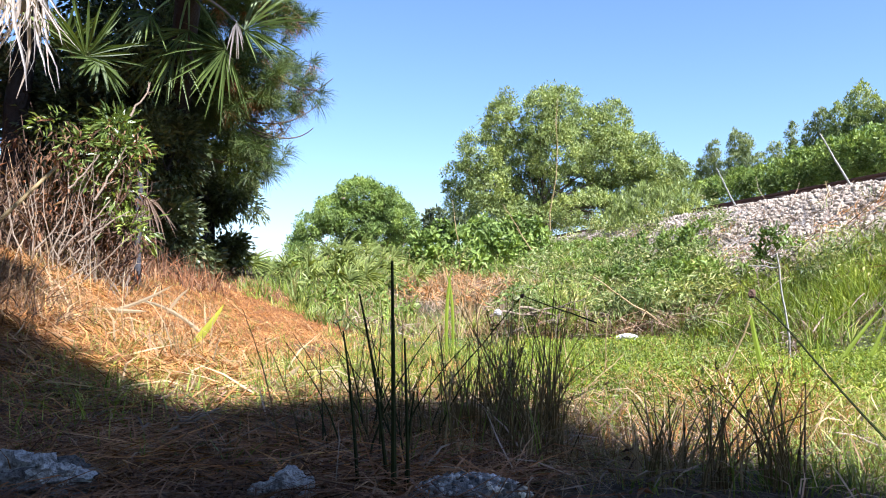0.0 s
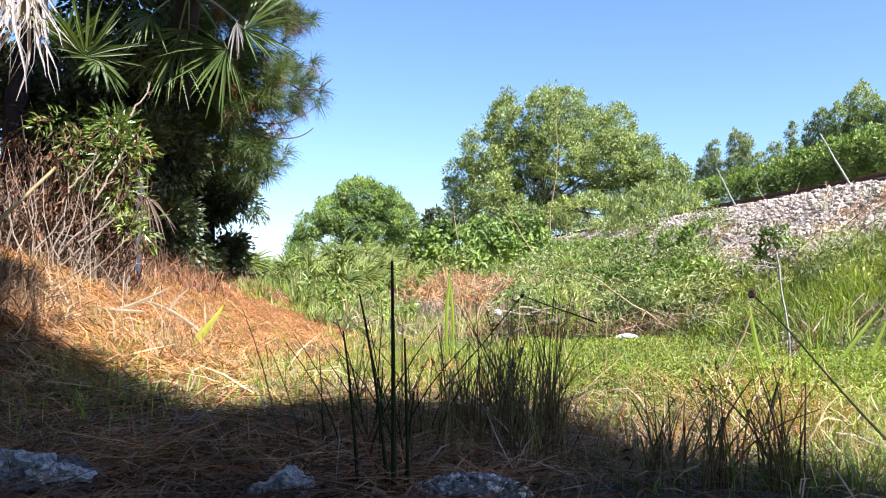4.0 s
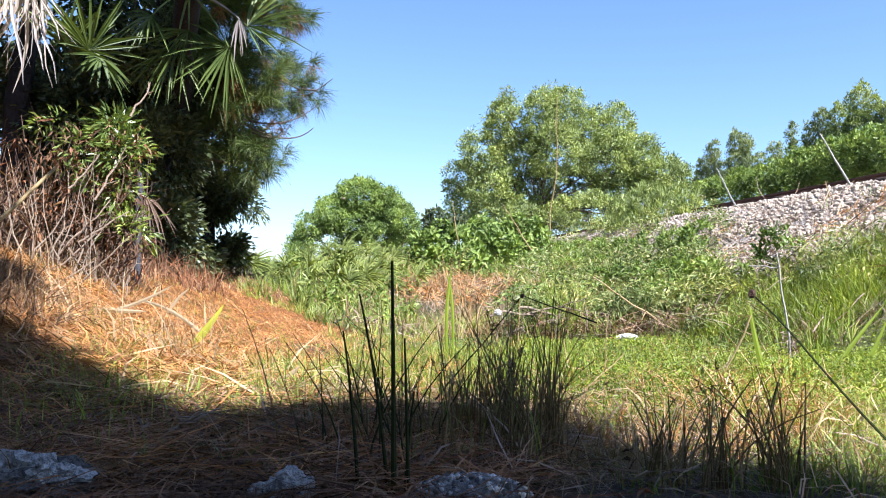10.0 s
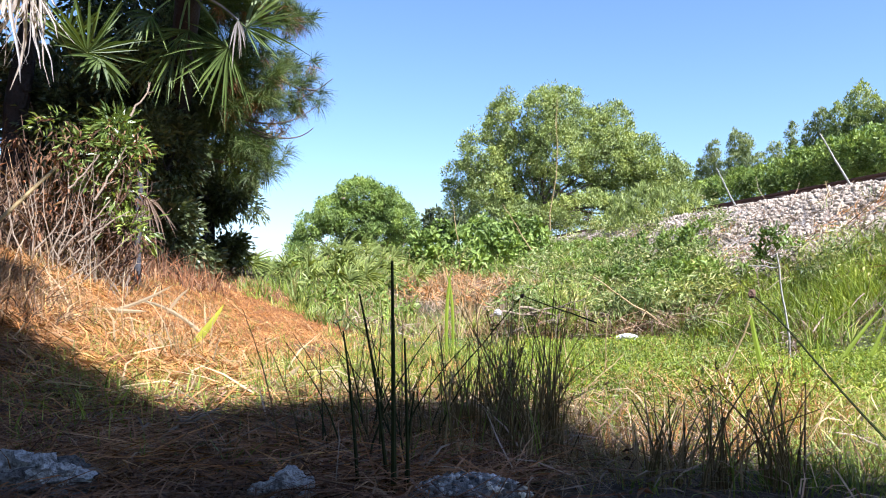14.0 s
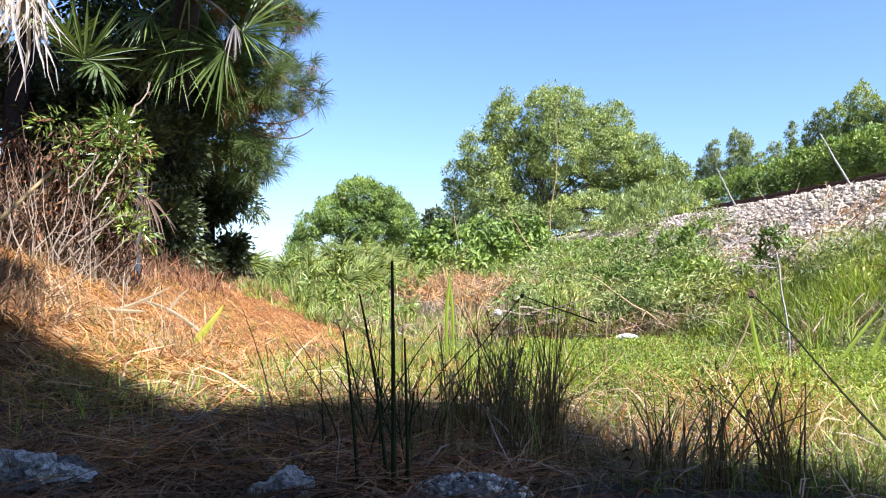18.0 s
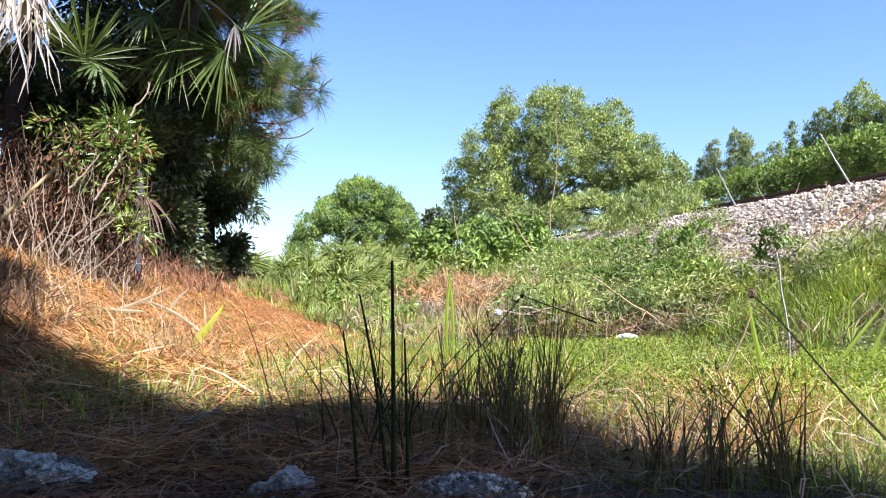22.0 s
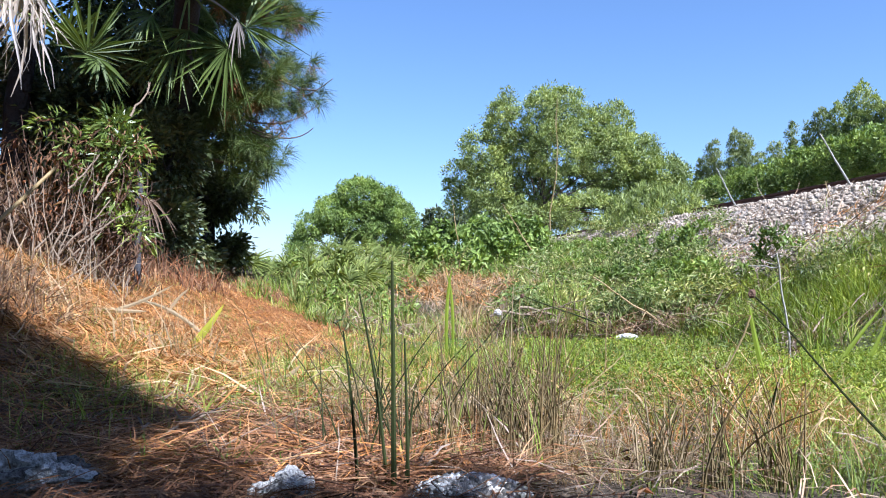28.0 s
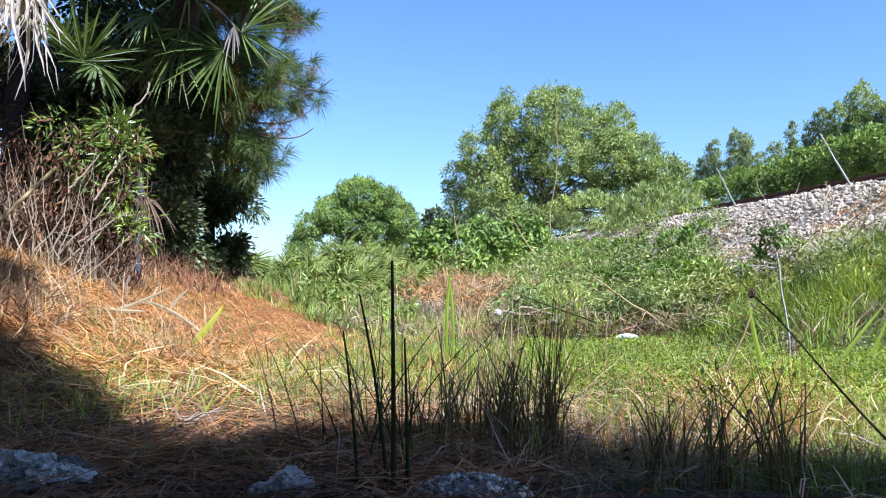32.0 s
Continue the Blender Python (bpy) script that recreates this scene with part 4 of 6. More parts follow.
def build_vine_brush():
    """Vines and dry stems in front of the wood."""
    foot = foot_at(-2.35, 5.7)
    lob = [(-0.425, 0.19, 5.6, 0.022, 0.018, 26), (-0.412, 0.155, 5.5, 0.024, 0.025, 30), (-0.422, 0.112, 5.5, 0.026, 0.022, 22), (-0.458, 0.155, 5.6, 0.025, 0.03, 12), (-0.450, 0.11, 5.6, 0.025, 0.03, 9), (-0.405, 0.060, 5.6, 0.012, 0.018, 14), (-0.50, 0.20, 5.8, 0.03, 0.02, 7)]
    leafy_tree("vine_bush", "bright green vine scrambling over dry brush", "bush", foot, (0, 0, 0.5), [lobe(b, r, d, rb, rr, 0.25, k, foot) for b, r, d, rb, rr, k in lob], M_VINE, (0.080, 0.022), 11, 0.065, 0.008)
    g = Geo()
    n = 560
    x, y = rng.uniform(-3.9, -2.25, n), rng.uniform(5.3, 6.4, n)
    h = rng.uniform(0.25, 1.25, n) * np.clip((-2.2 - x) / 0.7, 0.12, 1)
    blades(g, ground_points(x, y, -0.02), rng.uniform(0, 6.28, n), h, rng.uniform(0.006, 0.02, n), rng.uniform(0.05, 1.1, n), 4)
    solo("dry_brush", g, M_SHADETANGLE, "tangled dry brown grass stems at the edge of the wood", "dry grass", kind="stuff")
    g = Geo()
    spots = np.array([site(b, r, 5.5) for b, r in zip(rng.uniform(-0.57, -0.40, 70), rng.uniform(0.02, 0.19, 70))])
    clumps(g, spots, rng.uniform(0.02, 0.06, 70), 9, 0.07, 0.02, 0.8)
    spots = np.array([site(b, r, 5.45) for b, r in zip(rng.uniform(-0.57, -0.39, 46), rng.uniform(0.0, 0.20, 46))])
    clumps(g, spots, 0.05, 12, 0.08, 0.018, 0.9)
    solo("dead_leaves", g, M_DEADLEAF, "rusty dead leaves hanging in the brush", "dead leaves", kind="stuff")
    g = Geo()
    x, y = rng.uniform(-2.6, -1.4, 700), rng.uniform(2.7, 4.2, 700)
    keep = x / y < -0.53 + 0.012 * np.sin(9 * y)
    tussocks(g, x[keep], y[keep], 12, rng.uniform(0.08, 0.24, keep.sum()), 0.009, 2.0, 0.09, 3)
    solo("brush_mound", g, M_SHADETANGLE, "grey-brown mound of dead grass on the bank", "debris", kind="stuff")
    g = Geo()
    x, y = rng.uniform(-3.6, -2.3, 130), rng.uniform(7.2, 8.6, 130)
    tussocks(g, x, y, 9, rng.uniform(0.1, 0.45, 130), 0.012, 1.0, 0.06, 4)
    solo("wood_edge_grass", g, M_LITTER, "shaded dead grass at the foot of the pines", "dry grass", kind="stuff")
    g = Geo()
    for i in range(60):
        x, y = rng.uniform(-4.0, -2.5), rng.uniform(5.5, 6.6)
        p = foot_at(x, y)
        tube(g, wavy(p, p + np.array([rng.normal() * 0.25, rng.normal() * 0.15, rng.uniform(0.4, 1.3)]), 6, 0.08), np.linspace(0.008, 0.003, 6), 4)
    for i in range(26):
        p, q = site(rng.uniform(-0.58, -0.40), rng.uniform(-0.03, 0.08), 5.45), rng.uniform(-0.5, 0.5)
        tube(g, wavy(p, p + np.array([q, rng.normal() * 0.1, rng.uniform(0.05, 0.55)]), 7, 0.1), np.linspace(0.009, 0.003, 7), 5)
    solo("dry_stems", g, M_DEADSTEM, "thin dark dead stems standing in the brush", "dead stems", kind="stuff")


def build_brush_stems():
    """Bleached dead stems that stand and lean in front of the brush, each a thing of its own."""
    for i in range(34):
        b = rng.uniform(-0.58, -0.40)
        a = ground_site(b, rng.uniform(5.0, 5.5))
        lean = rng.normal() * 0.16
        tall = rng.uniform(0.2, 0.9) * min(1.0, (-0.385 - b) / 0.08)
        stick("dead_weed", "thin bleached dead weed leaning in the dry brush", "weed", a, a + np.array([lean, rng.uniform(-0.1, 0.2), tall]), rng.uniform(0.004, 0.008), 0.002, M_TWIG, 0.07, 7, side=2)
    for b0, r0, b1, r1 in [(-0.475, 0.045, -0.41, 0.085), (-0.50, 0.03, -0.435, 0.10), (-0.455, 0.10, -0.415, 0.17), (-0.52, 0.0, -0.44, 0.075), (-0.49, 0.115, -0.45, 0.16), (-0.41, 0.21, -0.385, 0.255)]:
        stick("dead_branch", "thicker grey dead branch caught across the brush", "branch", site(b0, r0, 5.2), site(b1, r1, 5.3), 0.009, 0.004, M_TWIG, 0.06, 8, side=4)


def build_palmettos():
    for b, d, h in [(-0.185, 15, 0.45), (-0.15, 13, 0.7), (-0.12, 14.5, 0.8), (-0.172, 20, 0.7), (-0.195, 12.5, 0.25), (-0.09, 15.5, 0.7), (-0.205, 17, 0.1), (-0.06, 13.5, 0.6), (-0.145, 17, 1.0), (-0.285, 10.8, 0.15), (-0.178, 16, 0.4), (-0.105, 12.5, 0.6), (-0.19, 11.0, 0.4), (-0.16, 10.6, 0.45), (-0.13, 11.2, 0.5), (-0.205, 12.0, 0.1)]:
        foot = foot_at(b * d, d)
        pal = thing("palmetto", "low saw palmetto with pale green fan leaves", "palmetto", foot, "palmettos behind the bank")
        for i in range(9):
            a = i * 0.7 + rng.uniform(-0.3, 0.3)
            hub = np.array([math.cos(a) * 0.4, math.sin(a) * 0.4, h * rng.uniform(0.3, 0.75)])
            g = fan(hub, (math.cos(a) * 0.6, math.sin(a) * 0.6, rng.uniform(0.2, 0.8)), (rng.normal() * 0.3, -0.6, 0.6), rng.uniform(0.30, 0.54), 13, rng.uniform(110, 190), 0.032, 0.3)
            fr = part("frond", g, M_PALMETTO, pal)
            g = Geo()
            tube(g, wavy((0, 0, -0.05), hub, 4, 0.02), 0.009, 4)
            part("stalk", g, M_PALMETTO, fr)


def stick(name, label, category, a, b, r0, r1, material, bend=0.03, n=9, side=0):
    """A dead stick, stalk or cane from a to b, with side twigs."""
    a, b = np.asarray(a, float), np.asarray(b, float)
    ob = thing(name, label, category, a)
    line = wavy((0, 0, 0), b - a, n, bend)
    g = Geo()
    tube(g, line, np.linspace(r0, r1, n), 6)
    part("stem", g, material, ob, smooth=True)
    L = np.linalg.norm(b - a)
    for i in range(side):
        k = rng.integers(n // 3, n - 1)
        g = Geo()
        d = unit(rng.normal(size=3) + (b - a) / L)
        tube(g, wavy(line[k], line[k] + d * L * rng.uniform(0.1, 0.3), 5, 0.08), np.linspace(r1 * 1.1, r1 * 0.4, 5), 4)
        part("twig", g, material, ob)
    return ob


def ground_site(bearing, dist):
    return foot_at(bearing * dist, dist)


def build_sticks():
    # leaning poles and stalks on the railway bank
    stick("leaning_pole", "bare pale pole leaning beside the rail", "pole", site(0.534, 0.118, 11.6), site(0.494, 0.187, 11.4), 0.017, 0.011, M_POST, 0.01)
    stick("leaning_pole", "bare pale pole leaning beside the rail", "pole", site(0.383, 0.092, 15.0), site(0.358, 0.142, 14.8), 0.016, 0.010, M_POST, 0.02)
    for b0, r0, b1, r1, d, w in [(0.115, 0.035, 0.078, 0.095, 12.0, 0.010), (0.140, 0.060, 0.150, 0.235, 13.0, 0.010), (0.300, -0.070, 0.195, 0.0, 9.3, 0.016), (0.345, -0.085, 0.27, -0.04, 9.4, 0.012),
                                 (0.02, 0.045, 0.012, 0.10, 14.0, 0.01), (0.505, 0.105, 0.500, 0.125, 11.4, 0.012)]:
        stick("dead_stalk", "tall bleached dead weed stalk", "stalk", site(b0, r0, d), site(b1, r1, d), w, w * 0.4, M_CANE, 0.03, side=2)
    # pile of dead branches at the end of the swale
    for b0, r0, b1, r1, d, w in [(0.060, -0.052, 0.180, -0.045, 9.2, 0.018), (0.10, -0.040, 0.195, -0.062, 9.3, 0.020), (0.185, -0.045, 0.325, -0.080, 9.5, 0.022), (0.255, -0.045, 0.325, -0.075, 9.6, 0.016),
                                 (0.190, -0.085, 0.185, -0.040, 9.1, 0.014), (0.23, -0.09, 0.21, -0.05, 9.2, 0.012), (0.08, -0.075, 0.16, -0.055, 9.1, 0.012), (0.13, -0.08, 0.22, -0.075, 9.0, 0.016), (0.27, -0.09, 0.30, -0.05, 9.4, 0.014)]:
        stick("dead_branch", "bare grey fallen branch with broken twigs", "branch", site(b0, r0, d), site(b1, r1, d), w, w * 0.5, M_TWIG, 0.07, side=4)
    for b0, d, b1, r1 in [(0.085, 8.8, 0.09, -0.035), (0.10, 8.9, 0.105, -0.05), (0.12, 8.9, 0.115, -0.045), (0.07, 8.8, 0.068, -0.05), (0.145, 8.8, 0.15, -0.05), (0.24, 9.0, 0.235, -0.055), (0.27, 9.1, 0.28, -0.05)]:
        stick("dead_weed", "short bare dead stem standing in the brush", "weed", ground_site(b0, d), site(b1 + rng.normal() * 0.012, r1 + rng.normal() * 0.012, d), 0.009, 0.005, M_TWIG, 0.09, side=3)
    # white dead stalk in the swale with a clump of grey roots
    st = stick("dead_stalk", "slender bleached dead weed stalk in the swale", "stalk", ground_site(0.452, 4.6), site(0.435, 0.030, 4.5), 0.008, 0.004, M_POST, 0.02, side=2)
    g = Geo()
    leaves(g, rng.normal(size=(90, 3)) * np.array([0.022, 0.022, 0.05]) + np.array([0, 0, 0.13]), rand_dirs(90) - np.array([0, 0, 0.4]), rand_dirs(90), rng.uniform(0.03, 0.08, 90), 0.006)
    part("root_mat", g, M_BRUSH, st, "grey matted roots")
    for b0, r0, b1, r1, d in [(0.335, -0.115, 0.455, -0.285, 1.7), (0.275, -0.145, 0.375, -0.245, 1.8), (0.365, -0.225, 0.475, -0.145, 1.9), (0.325, -0.22, 0.40, -0.05, 2.2), (0.235, -0.10, 0.165, -0.165, 2.3), (0.115, -0.10, 0.175, -0.255, 1.9), (0.10, -0.03, 0.095, -0.14, 3.4), (0.155, -0.055, 0.16, -0.17, 3.0), (0.215, -0.05, 0.205, -0.20, 3.0), (-0.235, -0.16, -0.10, -0.245, 1.6), (-0.30, -0.20, -0.20, -0.155, 1.9)]:
        stick("dry_stalk", "long thin tan dead stalk slanting through the grass", "stalk", site(b1, r1, d), site(b0, r0, d * 1.02), 0.0028, 0.0014, M_CANE, 0.02, side=1)
    # cane close by
    stick("cane", "smooth yellow dead cane leaning into view", "cane", site(-0.60, 0.055, 2.55), site(-0.507, 0.143, 2.7), 0.0078, 0.0062, M_CANE, 0.005)
    stick("cane", "thin pale dead cane leaning over the bank", "cane", ground_site(-0.475, 5.0), site(-0.405, 0.055, 5.0), 0.008, 0.004, M_TWIG, 0.02)
    stick("cane", "thin pale dead cane leaning over the bank", "cane", ground_site(-0.50, 4.6), site(-0.455, 0.02, 4.7), 0.008, 0.004, M_TWIG, 0.02)
    stick("dead_stick", "broken pale stick lying on the straw", "stick", ground_site(-0.27, 3.0) + np.array([0, 0, 0.03]), ground_site(-0.212, 2.95) + np.array([0, 0, 0.05]), 0.007, 0.005, M_TWIG, 0.05)
    stick("dead_stick", "long bent twig lying over the litter", "stick", ground_site(-0.44, 1.22) + np.array([0, 0, 0.0]), site(-0.29, -0.17, 1.55), 0.0042, 0.0022, M_TWIG, 0.03, side=3)


def flat_blade(name, label, pts, width, material, category="leaf blade"):
    """One broad leaf blade along a bent line."""
    pts = np.asarray(pts, float)
    t = np.linspace(0, 1, 9)[:, None]
    c = (1 - t) ** 2 * pts[0] + 2 * t * (1 - t) * pts[1] + t ** 2 * pts[2]
    ob_at = c[0]
    c = c - ob_at
    d = unit(np.gradient(c, axis=0))
    s = unit(np.cross(d, np.array([0.1, -1.0, 0.15])))
    up = np.cross(s, d)
    w = 0.5 * width * np.array([0.5, 0.8, 1, 1, 1, 0.9, 0.75, 0.5, 0.06])[:, None]
    v = np.stack([c - s * w, c + up * w * 0.35, c + s * w], 1).reshape(-1, 3)
    k = np.arange(8)
    g = Geo()
    g.add(v, np.concatenate([np.stack([3 * k, 3 * k + 1, 3 * k + 4, 3 * k + 3], 1), np.stack([3 * k + 1, 3 * k + 2, 3 * k + 5, 3 * k + 4], 1)]))
    return solo(name, g, material, label, category, at=ob_at)


def build_blades():
    flat_blade("yellow_leaf", "bright yellow-green leaf blade standing in the straw", [site(-0.336, -0.100, 3.9), site(-0.310, -0.075, 3.9), site(-0.285, -0.036, 3.9)], 0.036, M_YELLOW)
    for b0, d, b1, r1, b2, r2, w in [(0.005, 4.5, 0.002, -0.03, 0.012, 0.012, 0.02), (0.012, 4.6, 0.016, -0.02, 0.004, 0.006, 0.018),
                                     (0.42, 3.0, 0.405, -0.09, 0.398, -0.035, 0.022), (0.50, 3.2, 0.52, -0.10, 0.575, -0.035, 0.018), (0.535, 3.0, 0.55, -0.12, 0.58, -0.05, 0.018), (0.49, 3.2, 0.488, -0.13, 0.486, -0.08, 0.02)]:
        flat_blade("reed_leaf", "long bright green reed leaf in the swale", [ground_site(b0, d), site(b1, r1, d), site(b2, r2, d)], w, M_LUSH)
    for b0, d, b1, r1, b2, r2, w in [(-0.30, 4.6, -0.35, -0.035, -0.40, -0.030, 0.022), (-0.46, 4.2, -0.42, -0.045, -0.385, -0.045, 0.024), (-0.50, 4.0, -0.46, -0.05, -0.41, -0.07, 0.030), (-0.44, 4.4, -0.40, -0.04, -0.35, -0.01, 0.02),
                                     (-0.53, 4.4, -0.52, -0.02, -0.50, 0.0, 0.02), (-0.36, 5.0, -0.35, -0.03, -0.33, -0.015, 0.02), (-0.22, 2.6, -0.20, -0.13, -0.185, -0.115, 0.02)]:
        flat_blade("dry_leaf", "pale dry grass blade bent over the straw", [ground_site(b0, d), site(b1, r1, d), site(b2, r2, d)], w, M_DRY)
    flat_blade("dry_leaf", "pale dry blade fallen across the sedge", [site(-0.09, -0.225, 1.6), site(-0.02, -0.19, 1.55), site(0.052, -0.155, 1.55)], 0.020, M_DRY)


def build_litter_things():
    g = Geo()
    stone(g, (0, 0, 0), (0.12, 0.08, 0.04), 41.0, 3, 0.35)
    p = foot_at(0.240 * 8.4, 8.4)
    solo("white_scrap", g, M_TRASH, "crumpled white scrap lying at the edge of the swale", "scrap", at=(p[0], p[1], p[2] + 0.075))
    g = Geo()
    stone(g, (0, 0, 0), (0.045, 0.04, 0.04), 47.0, 3, 0.35)
    p = site(0.071, -0.047, 9.0)
    solo("white_scrap", g, M_TRASH, "small white scrap caught in the dead brush", "scrap", at=tuple(p))
    stick("utility_pole", "distant utility pole above the bushes", "pole", foot_at(-14.6, 60), (-14.6, 60, 2.2), 0.09, 0.07, M_TWIG, 0.001)
    post = thing("post", "weathered pale grey post at the edge of the wood", "post", foot_at(-0.398 * 6.6, 6.6))
    g = Geo()
    tube(g, [(0, 0, -0.2), (0, 0, 0.5), (0.01, 0, 0.8), (0.01, 0, 0.97)], 0.028, 8)
    part("shaft", g, M_GREYPOST, post)


TREE, TREE_CROWNS = build_big_tree()
build_round_tree()
build_far_trees()
build_shrubs()
(PALM_A, FRONDS_A), (PALM_B, FRONDS_B) = build_palms()
DEAD_FROND = build_dead_frond()
PINE, PINE_BRANCHES = build_pines()
build_dark_wood()
build_vine_brush()
build_brush_stems()
build_palmettos()
build_sticks()
build_blades()
build_litter_things()

# ---- grass and ground cover ----


def scatter(n, y0, y1, b0, b1):
    """Ground places, thinning out with distance."""
    y = y0 * np.exp(rng.uniform(0, 1, n) * np.log(y1 / y0))
    return rng.uniform(b0, b1, n) * y, y


def build_grass():
    # meadow in the swale
    g = Geo()
    x, y = scatter(4000, 1.9, 10.5, -0.24, 0.66)
    x2, y2 = scatter(1700, 1.05, 3.0, 0.20, 0.70)
    x, y = np.append(x, x2), np.append(y, y2)
    keep = (straw_zone(x, y) < rng.uniform(0, 1, len(x)) * 0.9) & (across(x, y) < 4.9) & ~((y < 1.75) & (x < 0.42 * y) & (rng.uniform(0, 1, len(x)) < 0.75))
    x, y = x[keep], y[keep]
    h = rng.uniform(0.05, 0.19, len(x)) * (0.55 + 0.45 * smooth((y - 1.2) / 1.5)) * (0.8 + 0.4 * np.sin(1.9 * x) * np.sin(1.3 * y + 1))
    tussocks(g, x, y, 9, h, rng.uniform(0.005, 0.010, len(x)) * (0.25 + 0.15 * y), 1.1, 0.035, 2)
    solo("meadow_grass", g, M_GRASS, "short sunlit green and yellow grass in the swale", "grass", kind="stuff")
    g = Geo()
    x, y = scatter(5600, 1.7, 10.5, 0.08, 0.68)
    keep = (across(x, y) < 5.0) & (y - 2.3 + 3.5 * (x / y - 0.1) + 0.5 * np.sin(4 * x) > rng.uniform(0, 1.8, len(x)))
    x, y = x[keep], y[keep]
    size = np.repeat(0.010 + 0.0032 * y, 12)
    clumps(g, ground_points(x, y, 0.03), rng.uniform(0.02, 0.05, len(x)), 12, size, size * 0.42)
    x, y = scatter(1000, 1.5, 8.8, 0.10, 0.66)
    keep = across(x, y) < 4.6
    tussocks(g, x[keep], y[keep], 8, rng.uniform(0.05, 0.15, keep.sum()), 0.004 * (0.6 + 0.2 * y[keep]), 1.2, 0.05)
    x, y = scatter(460, 2.1, 7.0, -0.13, 0.18)
    keep = straw_zone(x, y) < 0.3
    x, y = x[keep], y[keep]
    tussocks(g, x, y, 10, rng.uniform(0.08, 0.24, len(x)), 0.0024 * (0.6 + 0.35 * y), 0.8, 0.035, 3)
    solo("creeping_weeds", g, M_LUSH, "low bright green creeping weeds covering the wet swale", "weeds", kind="stuff")
    # dry stalks among the grass
    g = Geo()
    x, y = scatter(1150, 1.5, 12.0, -0.2, 0.62)
    keep = (across(x, y) < 4.6) & ((x < 0.2 * y) | (y > 5) | (rng.uniform(0, 1, len(x)) < 0.45)) & (np.sin(2.3 * x + 0.5) * np.sin(1.7 * y) + rng.uniform(-1, 0.6, len(x)) > -0.35)
    x, y = x[keep], y[keep]
    tussocks(g, x, y, 7, rng.uniform(0.05, 0.17, len(x)), rng.uniform(0.003, 0.006, len(x)) * (0.4 + 0.1 * y), 1.3, 0.05, 4)
    x, y = scatter(1300, 1.5, 9.5, -0.18, 0.45)
    strewn(g, x, y, rng.uniform(0.05, 0.14, len(x)), rng.uniform(0.003, 0.006, len(x)), 0.05, 0.4)
    solo("dry_grass", g, M_DRY, "dry tan grass stalks among the green", "dry grass", kind="stuff")
    g = Geo()
    x, y = scatter(4200, 1.3, 9.5, -0.20, 0.50)
    keep = (across(x, y) < 4.4) & (np.sin(2.9 * x + 2) * np.sin(2.1 * y + 1) > rng.uniform(-0.9, 0.7, len(x)))
    x, y = x[keep], y[keep]
    tussocks(g, x, y, 5, rng.uniform(0.05, 0.17, len(x)), 0.004 * (0.5 + 0.12 * y), 1.6, 0.04, 3)
    solo("fallen_needles", g, M_STRAW, "orange dead needles caught in the meadow grass", "dry grass", kind="stuff")
    # pine straw on the bank
    g = Geo()
    x, y = scatter(76000, 1.6, 11.0, -0.66, 0.05)
    keep = straw_zone(x, y) + 0.2 * smooth((0.2 - x) / 0.5) * smooth((y - 1.5) / 1.5) > rng.uniform(0, 1, len(x))
    x, y = x[keep], y[keep]
    strewn(g, x, y, rng.uniform(0.03, 0.13, len(x)), rng.uniform(0.002, 0.0045, len(x)), 0.04, 0.28)
    solo("pine_straw", g, M_STRAW, "orange-brown fallen pine needles covering the bank", "pine straw", kind="stuff")
    g = Geo()
    x, y = scatter(2000, 1.12, 8.5, -0.58, -0.04)
    keep = (np.sin(3.1 * x + 1) * np.sin(2.3 * y) > rng.uniform(-0.9, 0.5, len(x))) & (rng.uniform(0, 1, len(x)) < 0.2 + 0.8 * smooth((y - 1.5) / 0.6))
    x, y = x[keep], y[keep]
    y2 = rng.uniform(1.8, 4.2, 560)
    x, y = np.append(x, rng.uniform(-0.45, -0.10, 560) * y2), np.append(y, y2)
    tussocks(g, x, y, 12, rng.uniform(0.03, 0.12, len(x)), 0.006, 1.2, 0.04)
    solo("bank_grass", g, M_GRASS, "sparse green grass growing through the straw", "grass", kind="stuff")
    g = Geo()
    x, y = scatter(620, 1.9, 8.0, -0.56, 0.0)
    strewn(g, x, y, rng.uniform(0.08, 0.25, len(x)), rng.uniform(0.003, 0.009, len(x)), 0.05, 0.3)
    x, y = scatter(160, 3.0, 6.5, -0.58, -0.30)
    tussocks(g, x, y, 4, rng.uniform(0.1, 0.4, len(x)), 0.007, 1.3, 0.05, 4)
    solo("dry_blades", g, M_DRY, "pale dry grass blades strewn over the pine straw", "dry grass", kind="stuff")
    # weeds on the railway bank
    def bank(n, v1=40.0, u0=3.7, u1=7.5):
        v = 6.0 * np.exp(rng.uniform(0, 1, n) * np.log(v1 / 6.0))
        return from_track(rng.uniform(u0, u1, n), v)
    g = Geo()
    x, y = bank(1050, 40.0, 3.9, 7.6)
    u = across(x, y)
    cover = 1 - 0.95 * grit_zone(x, y) * (0.84 + 0.16 * np.sin(1.9 * u + 0.7 * y) * np.sin(1.1 * y + 2))
    cover = np.maximum(cover * np.where(np.sin(2.7 * u + 1) * np.sin(0.9 * y) > 0.5, 0.3, 1), smooth((y - 15) / 6) * 0.75 * smooth((6.7 - u) / 0.5))
    cover = np.maximum(cover, 0.6 * smooth((y - 16.5) / 1.2) * smooth((21.0 - y) / 1.2) * smooth((6.8 - u) / 0.5)) * np.where((u < 5.1) & (x > 0.27 * y), 0.12, 1) * np.where((u > 6.1) & (y < 13), 0.12, 1)
    keep = rng.uniform(0, 1, len(x)) < cover * (1 - brown_zone(x, y))
    x, y = x[keep], y[keep]
